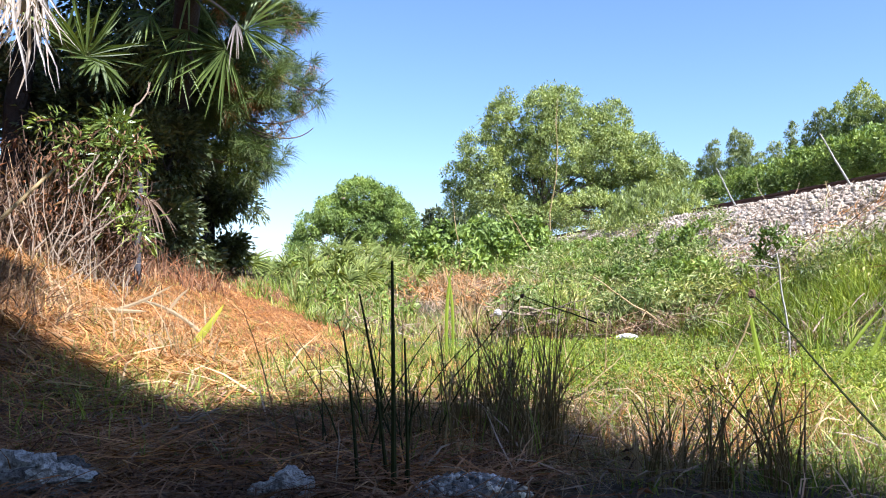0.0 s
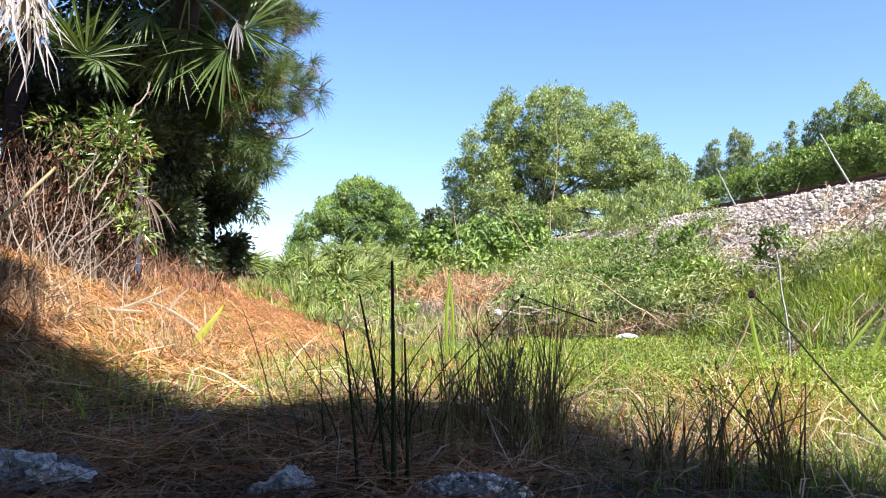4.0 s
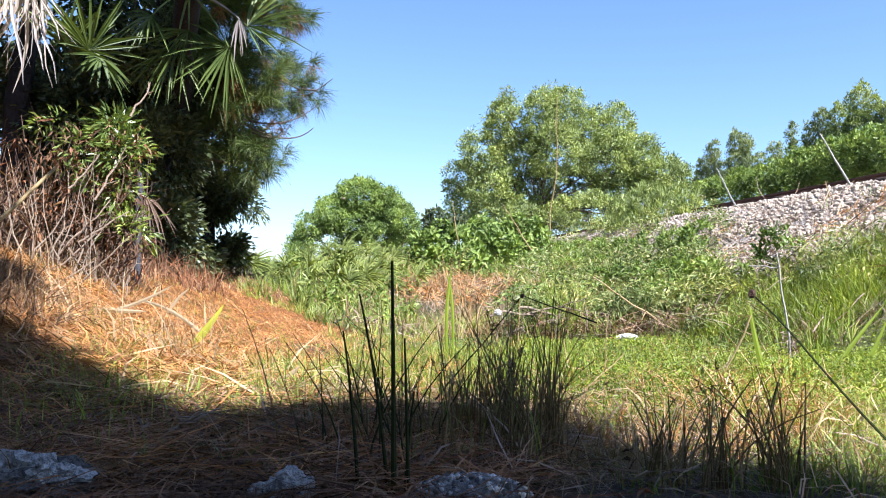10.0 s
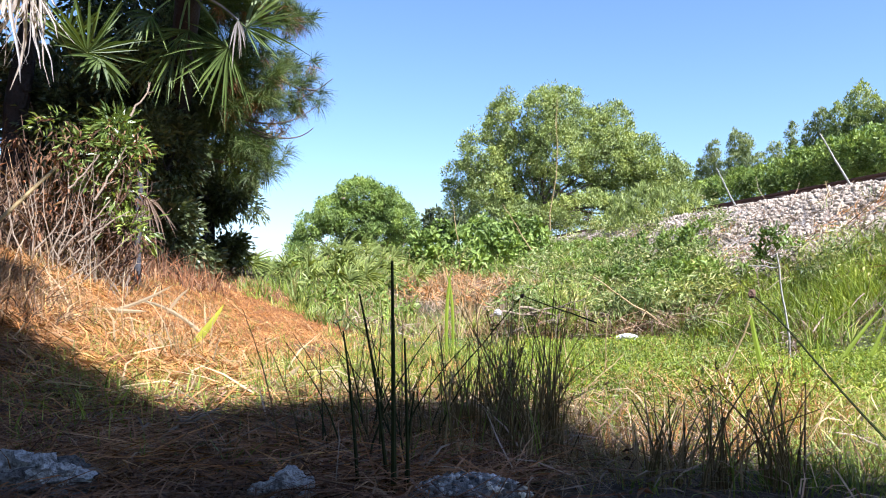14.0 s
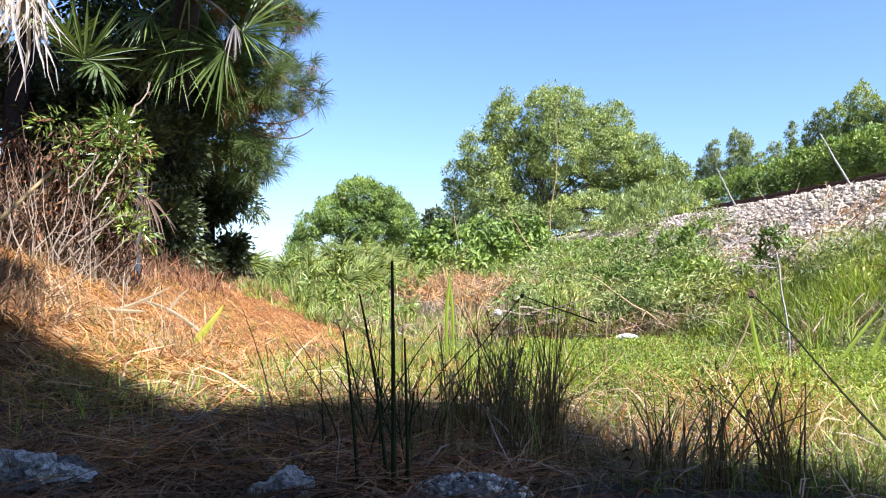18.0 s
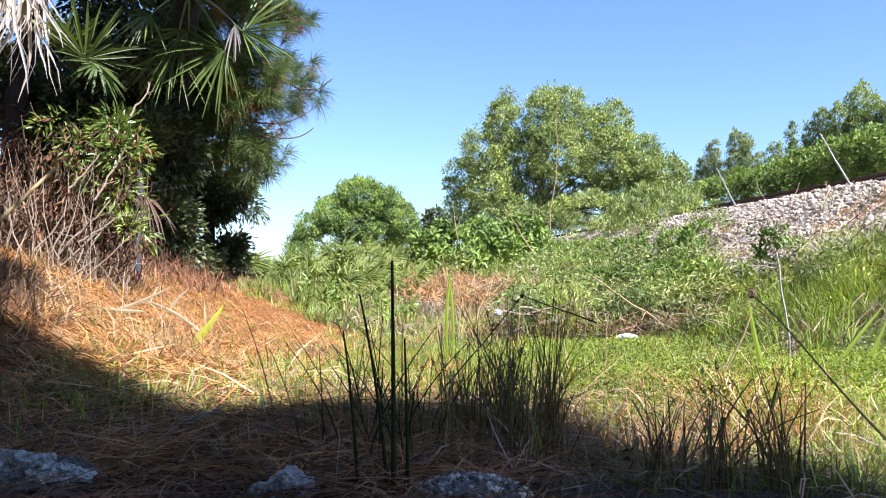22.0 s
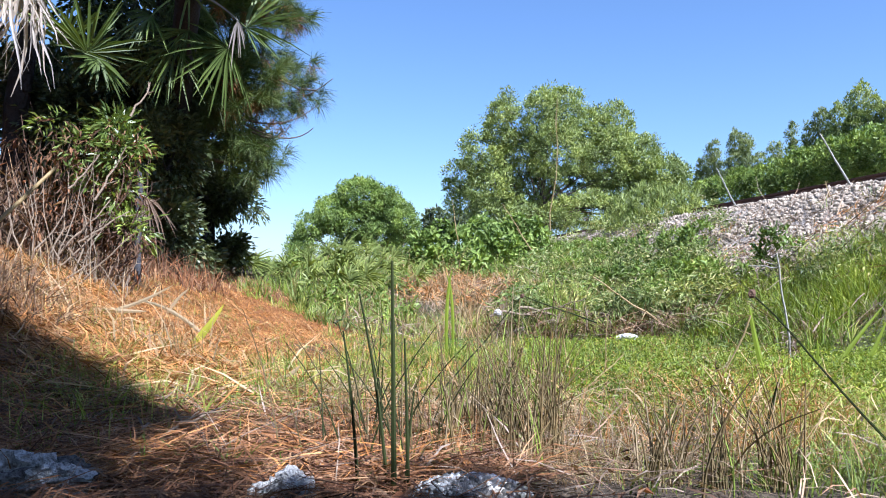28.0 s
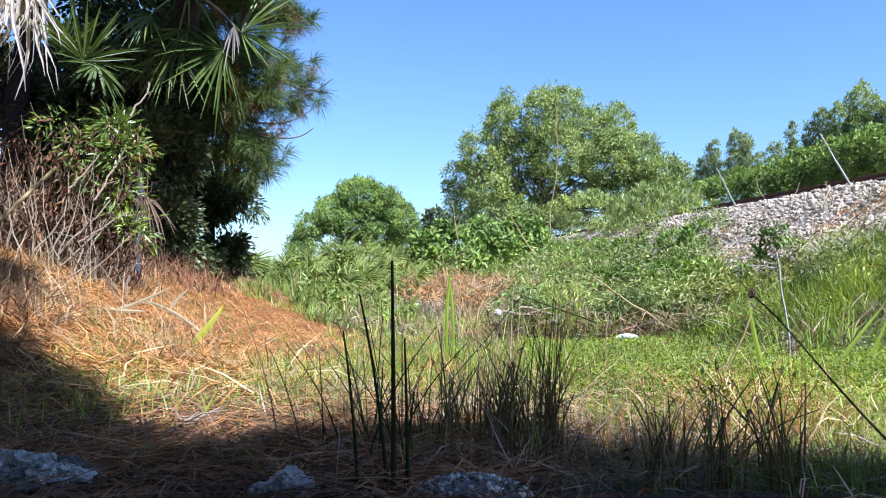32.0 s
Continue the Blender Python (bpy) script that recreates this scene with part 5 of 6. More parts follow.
    p = plants(x, y, 8, 0.10, 0.08, 0.6)
    size = np.repeat(np.clip(0.025 + 0.005 * p[:, 1], 0.05, 0.13), 14)
    clumps(g, p, rng.uniform(0.03, 0.09, len(p)), 14, size, size * 0.27, 0.05)
    leafy = Geo()
    x, y = bank(120, 26.0, 4.0, 6.3)
    keep = (y > 9.5) & (grit_zone(x, y) < 0.4)
    x, y = x[keep], y[keep]
    p = plants(x, y, 7, 0.16, 0.15, 0.65)
    foliage(leafy, p, rng.uniform(0.06, 0.13, len(p)), 34, 0.10, 0.035, 0.4)
    solo("leafy_weeds", leafy, M_SHRUB, "taller leafy weeds in tufts on the railway bank", "weeds", kind="stuff")
    solo("bank_weeds", g, M_WEED, "leafy green weeds and creepers over the railway bank", "weeds", kind="stuff")
    g = Geo()
    x, y = bank(1500, 34.0, 3.7, 7.2)
    keep = rng.uniform(0, 1, len(x)) < (1 - 0.98 * grit_zone(x, y)) * (1 - 0.8 * brown_zone(x, y))
    x, y = x[keep], y[keep]
    tussocks(g, x, y, 13, rng.uniform(0.10, 0.45, len(x)), 0.013, 1.0, 0.06, 2)
    solo("bank_grass", g, M_GRASS, "unmown green grass on the slope of the railway bank", "grass", kind="stuff")
    g = Geo()
    x, y = bank(2600, 30.0, 3.8, 7.4)
    keep = rng.uniform(0, 1, len(x)) < np.maximum(brown_zone(x, y), 0.48) * (1 - 0.7 * grit_zone(x, y))
    x, y = x[keep], y[keep]
    tussocks(g, x, y, 10, rng.uniform(0.12, 0.4, len(x)), 0.010, 1.4, 0.08, 2)
    x, y = bank(900, 30.0, 3.8, 7.0)
    strewn(g, x, y, rng.uniform(0.15, 0.6, len(x)), rng.uniform(0.008, 0.016, len(x)), 0.25, 0.3)
    x, y = bank(620, 26.0, 5.6, 7.4)
    keep = np.sin(2.1 * x + 1.7 * y) * np.sin(1.5 * y - 0.9 * x + 2) > -0.1
    strewn(g, x[keep], y[keep], rng.uniform(0.15, 0.55, keep.sum()), rng.uniform(0.006, 0.013, keep.sum()), 0.10, 0.35)
    tussocks(g, x[keep][::2], y[keep][::2], 6, rng.uniform(0.08, 0.28, len(x[keep][::2])), 0.009, 1.6, 0.08, 2)
    rust = Geo()
    for u, v, r in ((6.35, 9.2, 0.30), (6.9, 9.0, 0.22), (6.0, 10.6, 0.25), (7.1, 7.6, 0.25), (6.6, 12.6, 0.3), (6.7, 17.5, 0.4), (6.2, 21.0, 0.5)):
        cx, cy = from_track(u, v)
        strewn(rust, cx + rng.normal(size=95) * r, cy + rng.normal(size=95) * r * 1.3, rng.uniform(0.06, 0.22, 95), rng.uniform(0.008, 0.016, 95), 0.06, 0.2)
    solo("rusty_litter", rust, M_STRAW, "rusty brown dead growth in patches on the ballast", "dry grass", kind="stuff")
    solo("bank_straw", g, M_BRUSH, "brown dead stems matted on the railway bank", "dry grass", kind="stuff")
    g = Geo()
    x, y = scatter(1500, 6.6, 9.9, 0.24, 0.70)
    keep = (y > 7.8 - 1.6 * (x / y - 0.3) + 0.35 * np.sin(3 * x)) & (across(x, y) > 3.9) & (across(x, y) < 5.2) & (np.sin(2.9 * x) * np.sin(2.2 * y + 1) > -0.35)
    x, y = x[keep], y[keep]
    tussocks(g, x, y, 14, rng.uniform(0.2, 0.5, len(x)) * (0.5 + 0.6 * smooth((x / y - 0.27) / 0.25)), 0.014, 1.1, 0.06, 2)
    y = rng.uniform(7.0, 8.9, 330)
    x = rng.uniform(0.40, 0.62, 330) * y
    tussocks(g, x, y, 16, rng.uniform(0.15, 0.42, 330), 0.013, 1.2, 0.05, 4)
    solo("tall_grass", g, M_LUSH, "tall lush green grass at the foot of the bank", "grass", kind="stuff")
    # brown dead stems whose dark colour doubles as shade beneath the overhang
    g = Geo()
    n = 420
    x, y = rng.uniform(0.06, 0.36, n), rng.uniform(8.9, 9.6, n)
    x = x * y
    tussocks(g, x, y, 8, rng.uniform(0.12, 0.34, n), 0.010, 1.8, 0.08, 3)
    strewn(g, x, y, rng.uniform(0.15, 0.5, n), rng.uniform(0.006, 0.014, n), 0.2, 0.4)
    solo("shade_tangle", g, M_SHADETANGLE, "tangle of dead stems, dark in place of shade under the bank edge", "dry grass", kind="stuff")
    g = Geo()
    x, y = rng.uniform(0.12, 0.37, 100), rng.uniform(9.6, 10.3, 100)
    x = x * y
    p = plants(x, y, 6, 0.14, 0.25, 0.55)
    clumps(g, p, rng.uniform(0.06, 0.11, len(p)), 16, 0.11, 0.02, 0.25)
    solo("overhanging_weeds", g, M_WEED, "taller leafy weeds hanging over the edge of the swale", "weeds", kind="stuff")
    # rough growth between the swale and the shrubs
    g = Geo()
    def growth(x, y):
        low = 0.35 + 0.65 * smooth((x / y + 0.235) / 0.06)
        return low * 0.45 + low * 0.55 * (1 + np.sin(2.3 * x + 0.8 * y) * np.sin(1.3 * y - 1.1 * x + 0.7)) * (0.8 + 0.3 * np.sin(5.1 * x + 1.0))
    x, y = scatter(170, 9.3, 30.0, -0.30, 0.24)
    keep = (across(x, y) < 5.2) & (rng.uniform(0, 1, len(x)) > brown_zone(x, y) * 0.9)
    x, y = x[keep], y[keep]
    keep = (growth(x, y) > rng.uniform(0.3, 1.2, len(x))) & ((np.abs(x / y - 0.01) > 0.07) | (y > 15.5))
    x, y = x[keep], y[keep]
    p = plants(x, y, 6, 0.17, 0.1, 0.75)
    p = p[(p[:, 0] / p[:, 1] > -0.22) | (p[:, 2] < ground_z(p[:, 0], p[:, 1]) + 0.2)]
    clumps(g, p, rng.uniform(0.06, 0.13, len(p)), 16, 0.12, 0.026, 0.05)
    solo("rough_weeds", g, M_WEED, "rough leafy growth behind the swale", "weeds", kind="stuff")
    g = Geo()
    x, y = scatter(1900, 9.0, 26.0, -0.28, 0.22)
    keep = (across(x, y) < 5.2) & (rng.uniform(0, 1, len(x)) > brown_zone(x, y) * 0.9)
    x, y = x[keep], y[keep]
    tussocks(g, x, y, 14, rng.uniform(0.2, 0.62, len(x)) * growth(x, y) * (1 - 0.55 * np.exp(-((x / y - 0.01) / 0.07) ** 2) * (y < 15.5)), 0.018, 1.0, 0.07, 2)
    solo("rough_grass", g, M_GRASS, "rough green grass behind the swale", "grass", kind="stuff")
    g = Geo()
    x, y = scatter(640, 9.0, 22.0, -0.28, 0.24)
    tussocks(g, x, y, 9, rng.uniform(0.25, 0.7, len(x)) * growth(x, y), 0.012, 0.9, 0.06, 2)
    solo("dry_rough_grass", g, M_DRY, "tan dry grass standing among the rough green growth", "dry grass", kind="stuff")
    g = Geo()
    x, y = scatter(60, 9.6, 20.0, -0.22, 0.20)
    keep = (np.abs(x / y - 0.015) > 0.07) | (y > 16)
    x, y = x[keep], y[keep]
    p = plants(x, y, 9, 0.15, 0.1, 0.42)
    clumps(g, p, rng.uniform(0.05, 0.10, len(p)), 14, 0.085, 0.045, 0.1)
    solo("broad_weeds", g, M_SHRUB, "broad-leaved green weeds standing in the rough grass", "weeds", kind="stuff")
    g = Geo()
    x, y = scatter(1700, 9.0, 18.0, -0.12, 0.30)
    keep = rng.uniform(0, 1, len(x)) < np.maximum(brown_zone(x, y), smooth((9.9 - y) / 0.6) * 0.8)
    x, y = x[keep], y[keep]
    y2 = rng.uniform(9.6, 16.0, 260)
    x, y = np.append(x, rng.normal(0.015, 0.05, 260) * y2), np.append(y, y2)
    tussocks(g, x, y, 8, rng.uniform(0.08, 0.26, len(x)), 0.010, 1.6, 0.10, 2)
    strewn(g, x, y, rng.uniform(0.1, 0.4, len(x)), rng.uniform(0.008, 0.016, len(x)), 0.1, 0.3)
    red = Geo()
    y = rng.uniform(11.5, 16.5, 1500)
    x = rng.normal(0.012, 0.045, 1500) * y
    strewn(red, x, y, rng.uniform(0.12, 0.4, 1500), rng.uniform(0.008, 0.018, 1500), 0.12, 0.3)
    solo("needle_slope", red, M_STRAW, "reddish fallen needles and stems on the slope under the shrubs", "pine straw", kind="stuff")
    solo("dead_brush", g, M_BRUSH, "reddish brown dead brush at the end of the swale", "dry grass", kind="stuff")


build_grass()

# ---- foreground ----


def build_rocks():
    for name, label, (x, y), lumps, mat in [
        ("limestone_lump", "stained limestone lump with a pale broken crust in pine litter", (-0.575, 1.03), [((0.02, 0, 0), (0.115, 0.06, 0.036), 3.0)], M_STAINED),
        ("limestone_lump", "small pointed pale limestone chunk", (-0.205, 0.98), [((0, 0, 0), (0.036, 0.03, 0.032), 11.0), ((0.012, 0.004, 0.008), (0.028, 0.026, 0.027), 19.0), ((-0.018, 0.0, -0.004), (0.024, 0.022, 0.020), 27.0)], M_LIME),
        ("concrete_lump", "broad flat grey pebbly concrete lump", (0.034, 0.96), [((0, 0, 0), (0.072, 0.05, 0.027), 23.0)], M_CONCRETE)]:
        g = Geo()
        for c, size, seed in lumps:
            stone(g, c, size, seed, 5, 0.14 if mat is M_CONCRETE else 0.42)
        p = foot_at(x, y)
        lump = solo(name, g, mat, label, "stone", at=(p[0], p[1], p[2] + (0.014 if mat is M_CONCRETE else 0.022 if mat is M_STAINED else 0.008)), smooth=True)
        if mat is M_STAINED:
            for k in range(12):
                g = Geo()
                along = -0.11 + 0.017 * k
                e = rng.uniform(0.011, 0.022)
                stone(g, (along + 0.01, rng.uniform(-0.025, 0.01), 0.038 * math.sqrt(max(0.05, 1 - (along / 0.125) ** 2)) - 0.006), (e * 1.4, e, e * rng.uniform(0.5, 0.9)), 50.0 + k, 3, 0.95)
                part("crust_piece", g, M_LIME, lump, "pale broken limestone crust")
        if mat is M_CONCRETE:
            g = Geo()
            for d in rand_dirs(620):
                if d[2] > -0.1:
                    e = rng.uniform(0.0022, 0.0052)
                    stone(g, d * np.array(lumps[0][1]) * rng.uniform(0.98, 1.05), (e, e, e), rng.uniform(0, 99), 1, 0.5)
            tagged(part("pebble_facing", g, M_PEBBLE, lump, "pale and dark pebbles set in concrete"), kind="stuff")


def build_reeds():
    """Sedge clumps: every stem a part."""
    clump = thing("sedge_clump", "thin upright sedge stems growing before the swale", "sedge", (0, 0, 0))
    roots = [(rng.normal(0.115, 0.075), rng.uniform(1.18, 1.58), 1.0) for i in range(25)]
    roots += [(rng.uniform(-0.20, 0.06), rng.uniform(1.25, 1.7), 0.8) for i in range(9)]
    roots += [(rng.uniform(0.27, 0.50), rng.uniform(1.05, 1.25), 0.7) for i in range(12)]
    for rx, ry, size in roots:
        rx = min(rx, 0.19) if size == 1.0 else rx
        tall = size * rng.uniform(0.16, 0.30) * (0.85 + 0.3 * smooth((rx + 0.02) / 0.25) if size == 1.0 else 1.0)
        for k in range(int(rng.integers(7, 14))):
            x, y = rx + rng.normal() * 0.014, ry + rng.normal() * 0.02
            h = tall * rng.uniform(0.35, 1.05)
            g = Geo()
            p = foot_at(x, y)
            a = rng.uniform(0, 6.28)
            b = (rng.uniform(0.03, 0.38) if rng.uniform() < 0.85 else rng.uniform(0.5, 0.95)) * h
            t = np.linspace(0, 1, 6)[:, None]
            tube(g, p + t * np.array([0, 0, h]) + t ** 1.7 * np.array([math.cos(a) * b, math.sin(a) * b, -0.25 * b]), np.linspace(0.0014, 0.0005, 6) * rng.uniform(0.6, 1.6), 4)
            if rng.uniform() < 0.2 and h > 0.10:
                tip = p + np.array([math.cos(a) * b, math.sin(a) * b, h - 0.25 * b])
                leaves(g, np.repeat(tip[None], 7, 0) - np.array([0, 0, 1.0]) * rng.uniform(0, 0.012, 7)[:, None], rand_dirs(7) + np.array([0, 0, 0.5]), rand_dirs(7), rng.uniform(0.006, 0.014, 7), 0.0025)
            kind = rng.uniform()
            part("stem", g, M_DRY if kind < 0.18 else M_GRASS if kind < 0.26 else M_SEDGE, clump)
    for i in range(38):
        x, y, h = rng.normal(-0.10, 0.065), rng.uniform(1.15, 1.5), rng.uniform(0.09, 0.27)
        g = Geo()
        p = foot_at(x, y)
        a = rng.uniform(0, 6.28)
        lean = rng.uniform(0.05, 0.6) * h
        t = np.linspace(0, 1, 6)[:, None]
        tube(g, p + t * np.array([0, 0, h]) + t ** 1.6 * np.array([math.cos(a) * lean, math.sin(a) * lean * 0.5, -0.15 * lean]), np.linspace(0.0017, 0.0007, 6), 4)
        part("stem", g, M_SHADESTEM if i % 3 else M_SEDGE, clump)
    for x, y, tx, h, w in [(-0.062, 0.98, -0.005, 0.31, 0.0042), (-0.075, 1.05, -0.065, 0.27, 0.0030), (-0.115, 1.05, -0.035, 0.22, 0.0030), (-0.045, 1.0, -0.008, 0.21, 0.0030), (-0.05, 1.02, 0.02, 0.14, 0.0026)]:
        g = Geo()
        p = foot_at(x, y)
        t = np.linspace(0, 1, 8)[:, None]
        tube(g, p + t * np.array([tx * 0.3, 0, h]) + t ** 2 * np.array([tx * 0.3, 0, 0]), np.linspace(w, w * 0.45, 8), 6)
        part("stem", g, M_SHADESTEM, clump, "thick dark green stem")
    for a, b, w, head in [(site(0.60, -0.235, 1.25), site(0.402, -0.022, 1.25), 0.0024, 0.0062), (site(0.40, -0.26, 1.5), site(0.435, -0.137, 1.45), 0.004, 0), (site(-0.01, -0.16, 1.5), site(0.103, -0.025, 1.55), 0.0018, 0.004), (site(0.20, -0.06, 1.5), site(0.105, -0.025, 1.55), 0.0018, 0)]:
        st = thing("sedge", "single leaning sedge stem, coloured as if shaded, with a dark seed head" if head else "single leaning sedge stem coloured as if shaded", "sedge", a)
        g = Geo()
        tube(g, wavy((0, 0, 0), b - a, 8, 0.012), np.linspace(w, w * 0.6, 8), 5)
        # dark stalk colour replaces a shadow that does not reach here
        part("stalk", g, M_SHADESTEM, st)
        if head:
            g = Geo()
            stone(g, b - a, (head, head, head * 1.2), 5.0, 2, 0.4)
            part("seed_head", g, M_DEADSTEM, st, "round dark brown seed head")


def build_litter():
    g = Geo()
    n = 16000
    y = 0.7 * np.exp(rng.uniform(0, 1, n) * np.log(3.2 / 0.7))
    x = (-0.68 + 0.80 * rng.uniform(0, 1, n) ** 1.2) * y
    strewn(g, x, y, rng.uniform(0.04, 0.18, n), rng.uniform(0.0012, 0.0028, n), 0.03, 0.12)
    fallen = Geo()
    n = 420
    y = 0.85 * np.exp(rng.uniform(0, 1, n) * np.log(2.8 / 0.85))
    x = (-0.66 + 0.95 * rng.uniform(0, 1, n)) * y
    leaves(fallen, ground_points(x, y, 0.022), rand_dirs(n) * np.array([1, 1, 0.25]), rand_dirs(n) * 0.7 + np.array([0, 0, 1.0]), rng.uniform(0.012, 0.036, n), rng.uniform(0.006, 0.014, n), 0.35)
    solo("fallen_leaves", fallen, M_DEADLEAF, "small curled brown leaves fallen on the litter", "dead leaves", kind="stuff")
    solo("pine_litter", g, M_LITTER, "dark fallen needles and dead blades around the stones", "litter", kind="stuff")
    g = Geo()
    n = 260
    y = rng.uniform(1.0, 2.6, n)
    x = rng.uniform(-0.6, 0.3, n) * y
    strewn(g, x, y, rng.uniform(0.05, 0.2, n), rng.uniform(0.0015, 0.004, n), 0.03, 0.3)
    x, y = rng.uniform(-0.35, 0.6, 170), rng.uniform(1.2, 2.2, 170)
    tussocks(g, x, y, 7, rng.uniform(0.04, 0.14, 170), 0.0032, 1.5, 0.04, 3)
    n = 350
    y = rng.uniform(1.1, 2.3, n)
    x = rng.uniform(-0.5, 0.1, n) * y
    strewn(g, x, y, rng.uniform(0.04, 0.15, n), rng.uniform(0.002, 0.005, n), 0.03, 0.25)
    n = 850
    y = rng.uniform(0.95, 2.2, n)
    x = rng.uniform(0.02, 0.62, n) * y
    strewn(g, x, y, rng.uniform(0.03, 0.12, n), rng.uniform(0.0012, 0.003, n), 0.03, 0.25)
    solo("fallen_blades", g, M_BRUSH, "pale dry blades fallen among the sedge", "litter", kind="stuff")
    g = Geo()
    x, y = rng.normal(0.15, 0.20, 560), rng.uniform(1.12, 1.8, 560)
    tussocks(g, x, y, 11, rng.uniform(0.04, 0.14, 560) * (1 - 0.6 * smooth((np.abs(x - 0.15) - 0.12) / 0.2)), 0.0019, 2.0, 0.03, 4)
    x, y = rng.uniform(0.2, 1.2, 280), rng.uniform(1.1, 2.4, 280)
    tussocks(g, x, y, 8, rng.uniform(0.03, 0.13, 280) * np.where((x < 0.62) & (y < 1.7), 0.45, 1), 0.0022, 1.7, 0.03, 4)
    y = rng.uniform(1.1, 2.6, 520)
    x = rng.uniform(0.22, 0.66, 520) * y
    strewn(g, x, y, rng.uniform(0.03, 0.11, 520), rng.uniform(0.0012, 0.0028, 520), 0.05, 0.5)
    rust = Geo()
    y = rng.uniform(1.15, 3.2, 900)
    x = rng.uniform(-0.10, 0.64, 900) * y
    keep = np.sin(6 * x + 1) * np.sin(5 * y) > rng.uniform(-0.8, 0.6, 900)
    tussocks(rust, x[keep], y[keep], 4, rng.uniform(0.03, 0.12, keep.sum()), 0.0026, 2.2, 0.04, 3)
    solo("rusty_blades", rust, M_STRAW, "curled orange-brown dead blades in the wet grass", "dry grass", kind="stuff")
    solo("dry_tussocks", g, M_DRY, "matted tan dead grass at the foot of the sedge", "dry grass", kind="stuff")
    g = Geo()
    x, y = rng.uniform(-0.25, 0.62, 150), rng.uniform(1.2, 1.75, 150)
    tussocks(g, x, y, 9, rng.uniform(0.03, 0.09, 150), 0.0024, 1.4, 0.03)
    solo("green_tufts", g, M_GRASS, "short green grass between the sedge stems", "grass", kind="stuff")
    g = Geo()
    n = 1000
    y = 1.02 * np.exp(rng.uniform(0, 1, n) * np.log(2.4 / 1.02))
    x = rng.uniform(-0.56, 0.06, n) * y
    strewn(g, x, y, rng.uniform(0.07, 0.2, n), rng.uniform(0.0014, 0.003, n), 0.035, 0.15)
    solo("red_needles", g, M_STRAW, "long reddish pine needles lying on the litter", "pine needles", kind="stuff")
    g = Geo()
    x, y = rng.uniform(-0.35, 0.75, 420), rng.uniform(1.25, 2.1, 420)
    tussocks(g, x, y, 9, rng.uniform(0.04, 0.13, 420) * np.where(x > 0.27, 0.55, 1), 0.0020, 1.3, 0.025)
    solo("sedge_tufts", g, M_SEDGE, "low dark tufts of sedge around the taller stems", "sedge", kind="stuff")


build_rocks()
build_reeds()
build_litter()

# ---- the tree overhead, which shades the near ground ----


def inside(poly, x, y):
    poly = np.asarray(poly)
    c = np.zeros(len(x), bool)
    for (x0, y0), (x1, y1) in zip(poly, np.roll(poly, -1, 0)):
        c ^= ((y0 > y) != (y1 > y)) & (x < (x1 - x0) * (y - y0) / (y1 - y0 + 1e-12) + x0)
    return c


def build_shade_tree():
    """A broad tree behind and over the camera; its boughs are set by where their shade falls."""
    foot = foot_at(2.2, -4.4)
    tree = thing("shade_tree", "broad dark-leaved tree overhanging the near ground", "tree", foot)
    g = Geo()
    fork = np.array([0.0, 0.0, 2.2])
    tube(g, wavy((0, 0, -0.3), fork, 7, 0.04), np.linspace(0.22, 0.15, 7), 9)
    part("trunk", g, M_BARK, tree, smooth=True)
    s = np.array(TO_SUN)
    boughs = {}
    for key, poly, height, n in BOUGHS:
        poly = np.asarray(poly, float)
        lo, hi = poly.min(0), poly.max(0)
        x, y = rng.uniform(lo[0], hi[0], n * 4), rng.uniform(lo[1], hi[1], n * 4)
        ok = inside(poly, x, y)
        x, y = x[ok][:n], y[ok][:n]
        stray = rng.uniform(0, 1, len(x)) < 0.12
        x, y = x + stray * rng.normal(size=len(x)) * 0.15, y + stray * rng.normal(size=len(x)) * 0.15
        z0 = ground_z(x, y) + 0.02
        reach = (height + rng.uniform(-0.25, 0.25, len(x)) - z0) / s[2]
        cen = np.stack([x, y, z0], 1) + s * reach[:, None] - foot - fork
        g = Geo()
        clumps(g, cen, 0.055, 26, 0.08, 0.048)
        bough = part("bough", g, M_DARKLEAF, tree)
        bough.matrix_basis = Matrix.Translation(fork)
        g = Geo()
        limbs(g, (0, 0, 0), cen[rng.choice(len(cen), 12, replace=False)], 0.05)
        part("limb", g, M_BARK, bough, smooth=True)
        boughs[key] = bough
    return tree, boughs


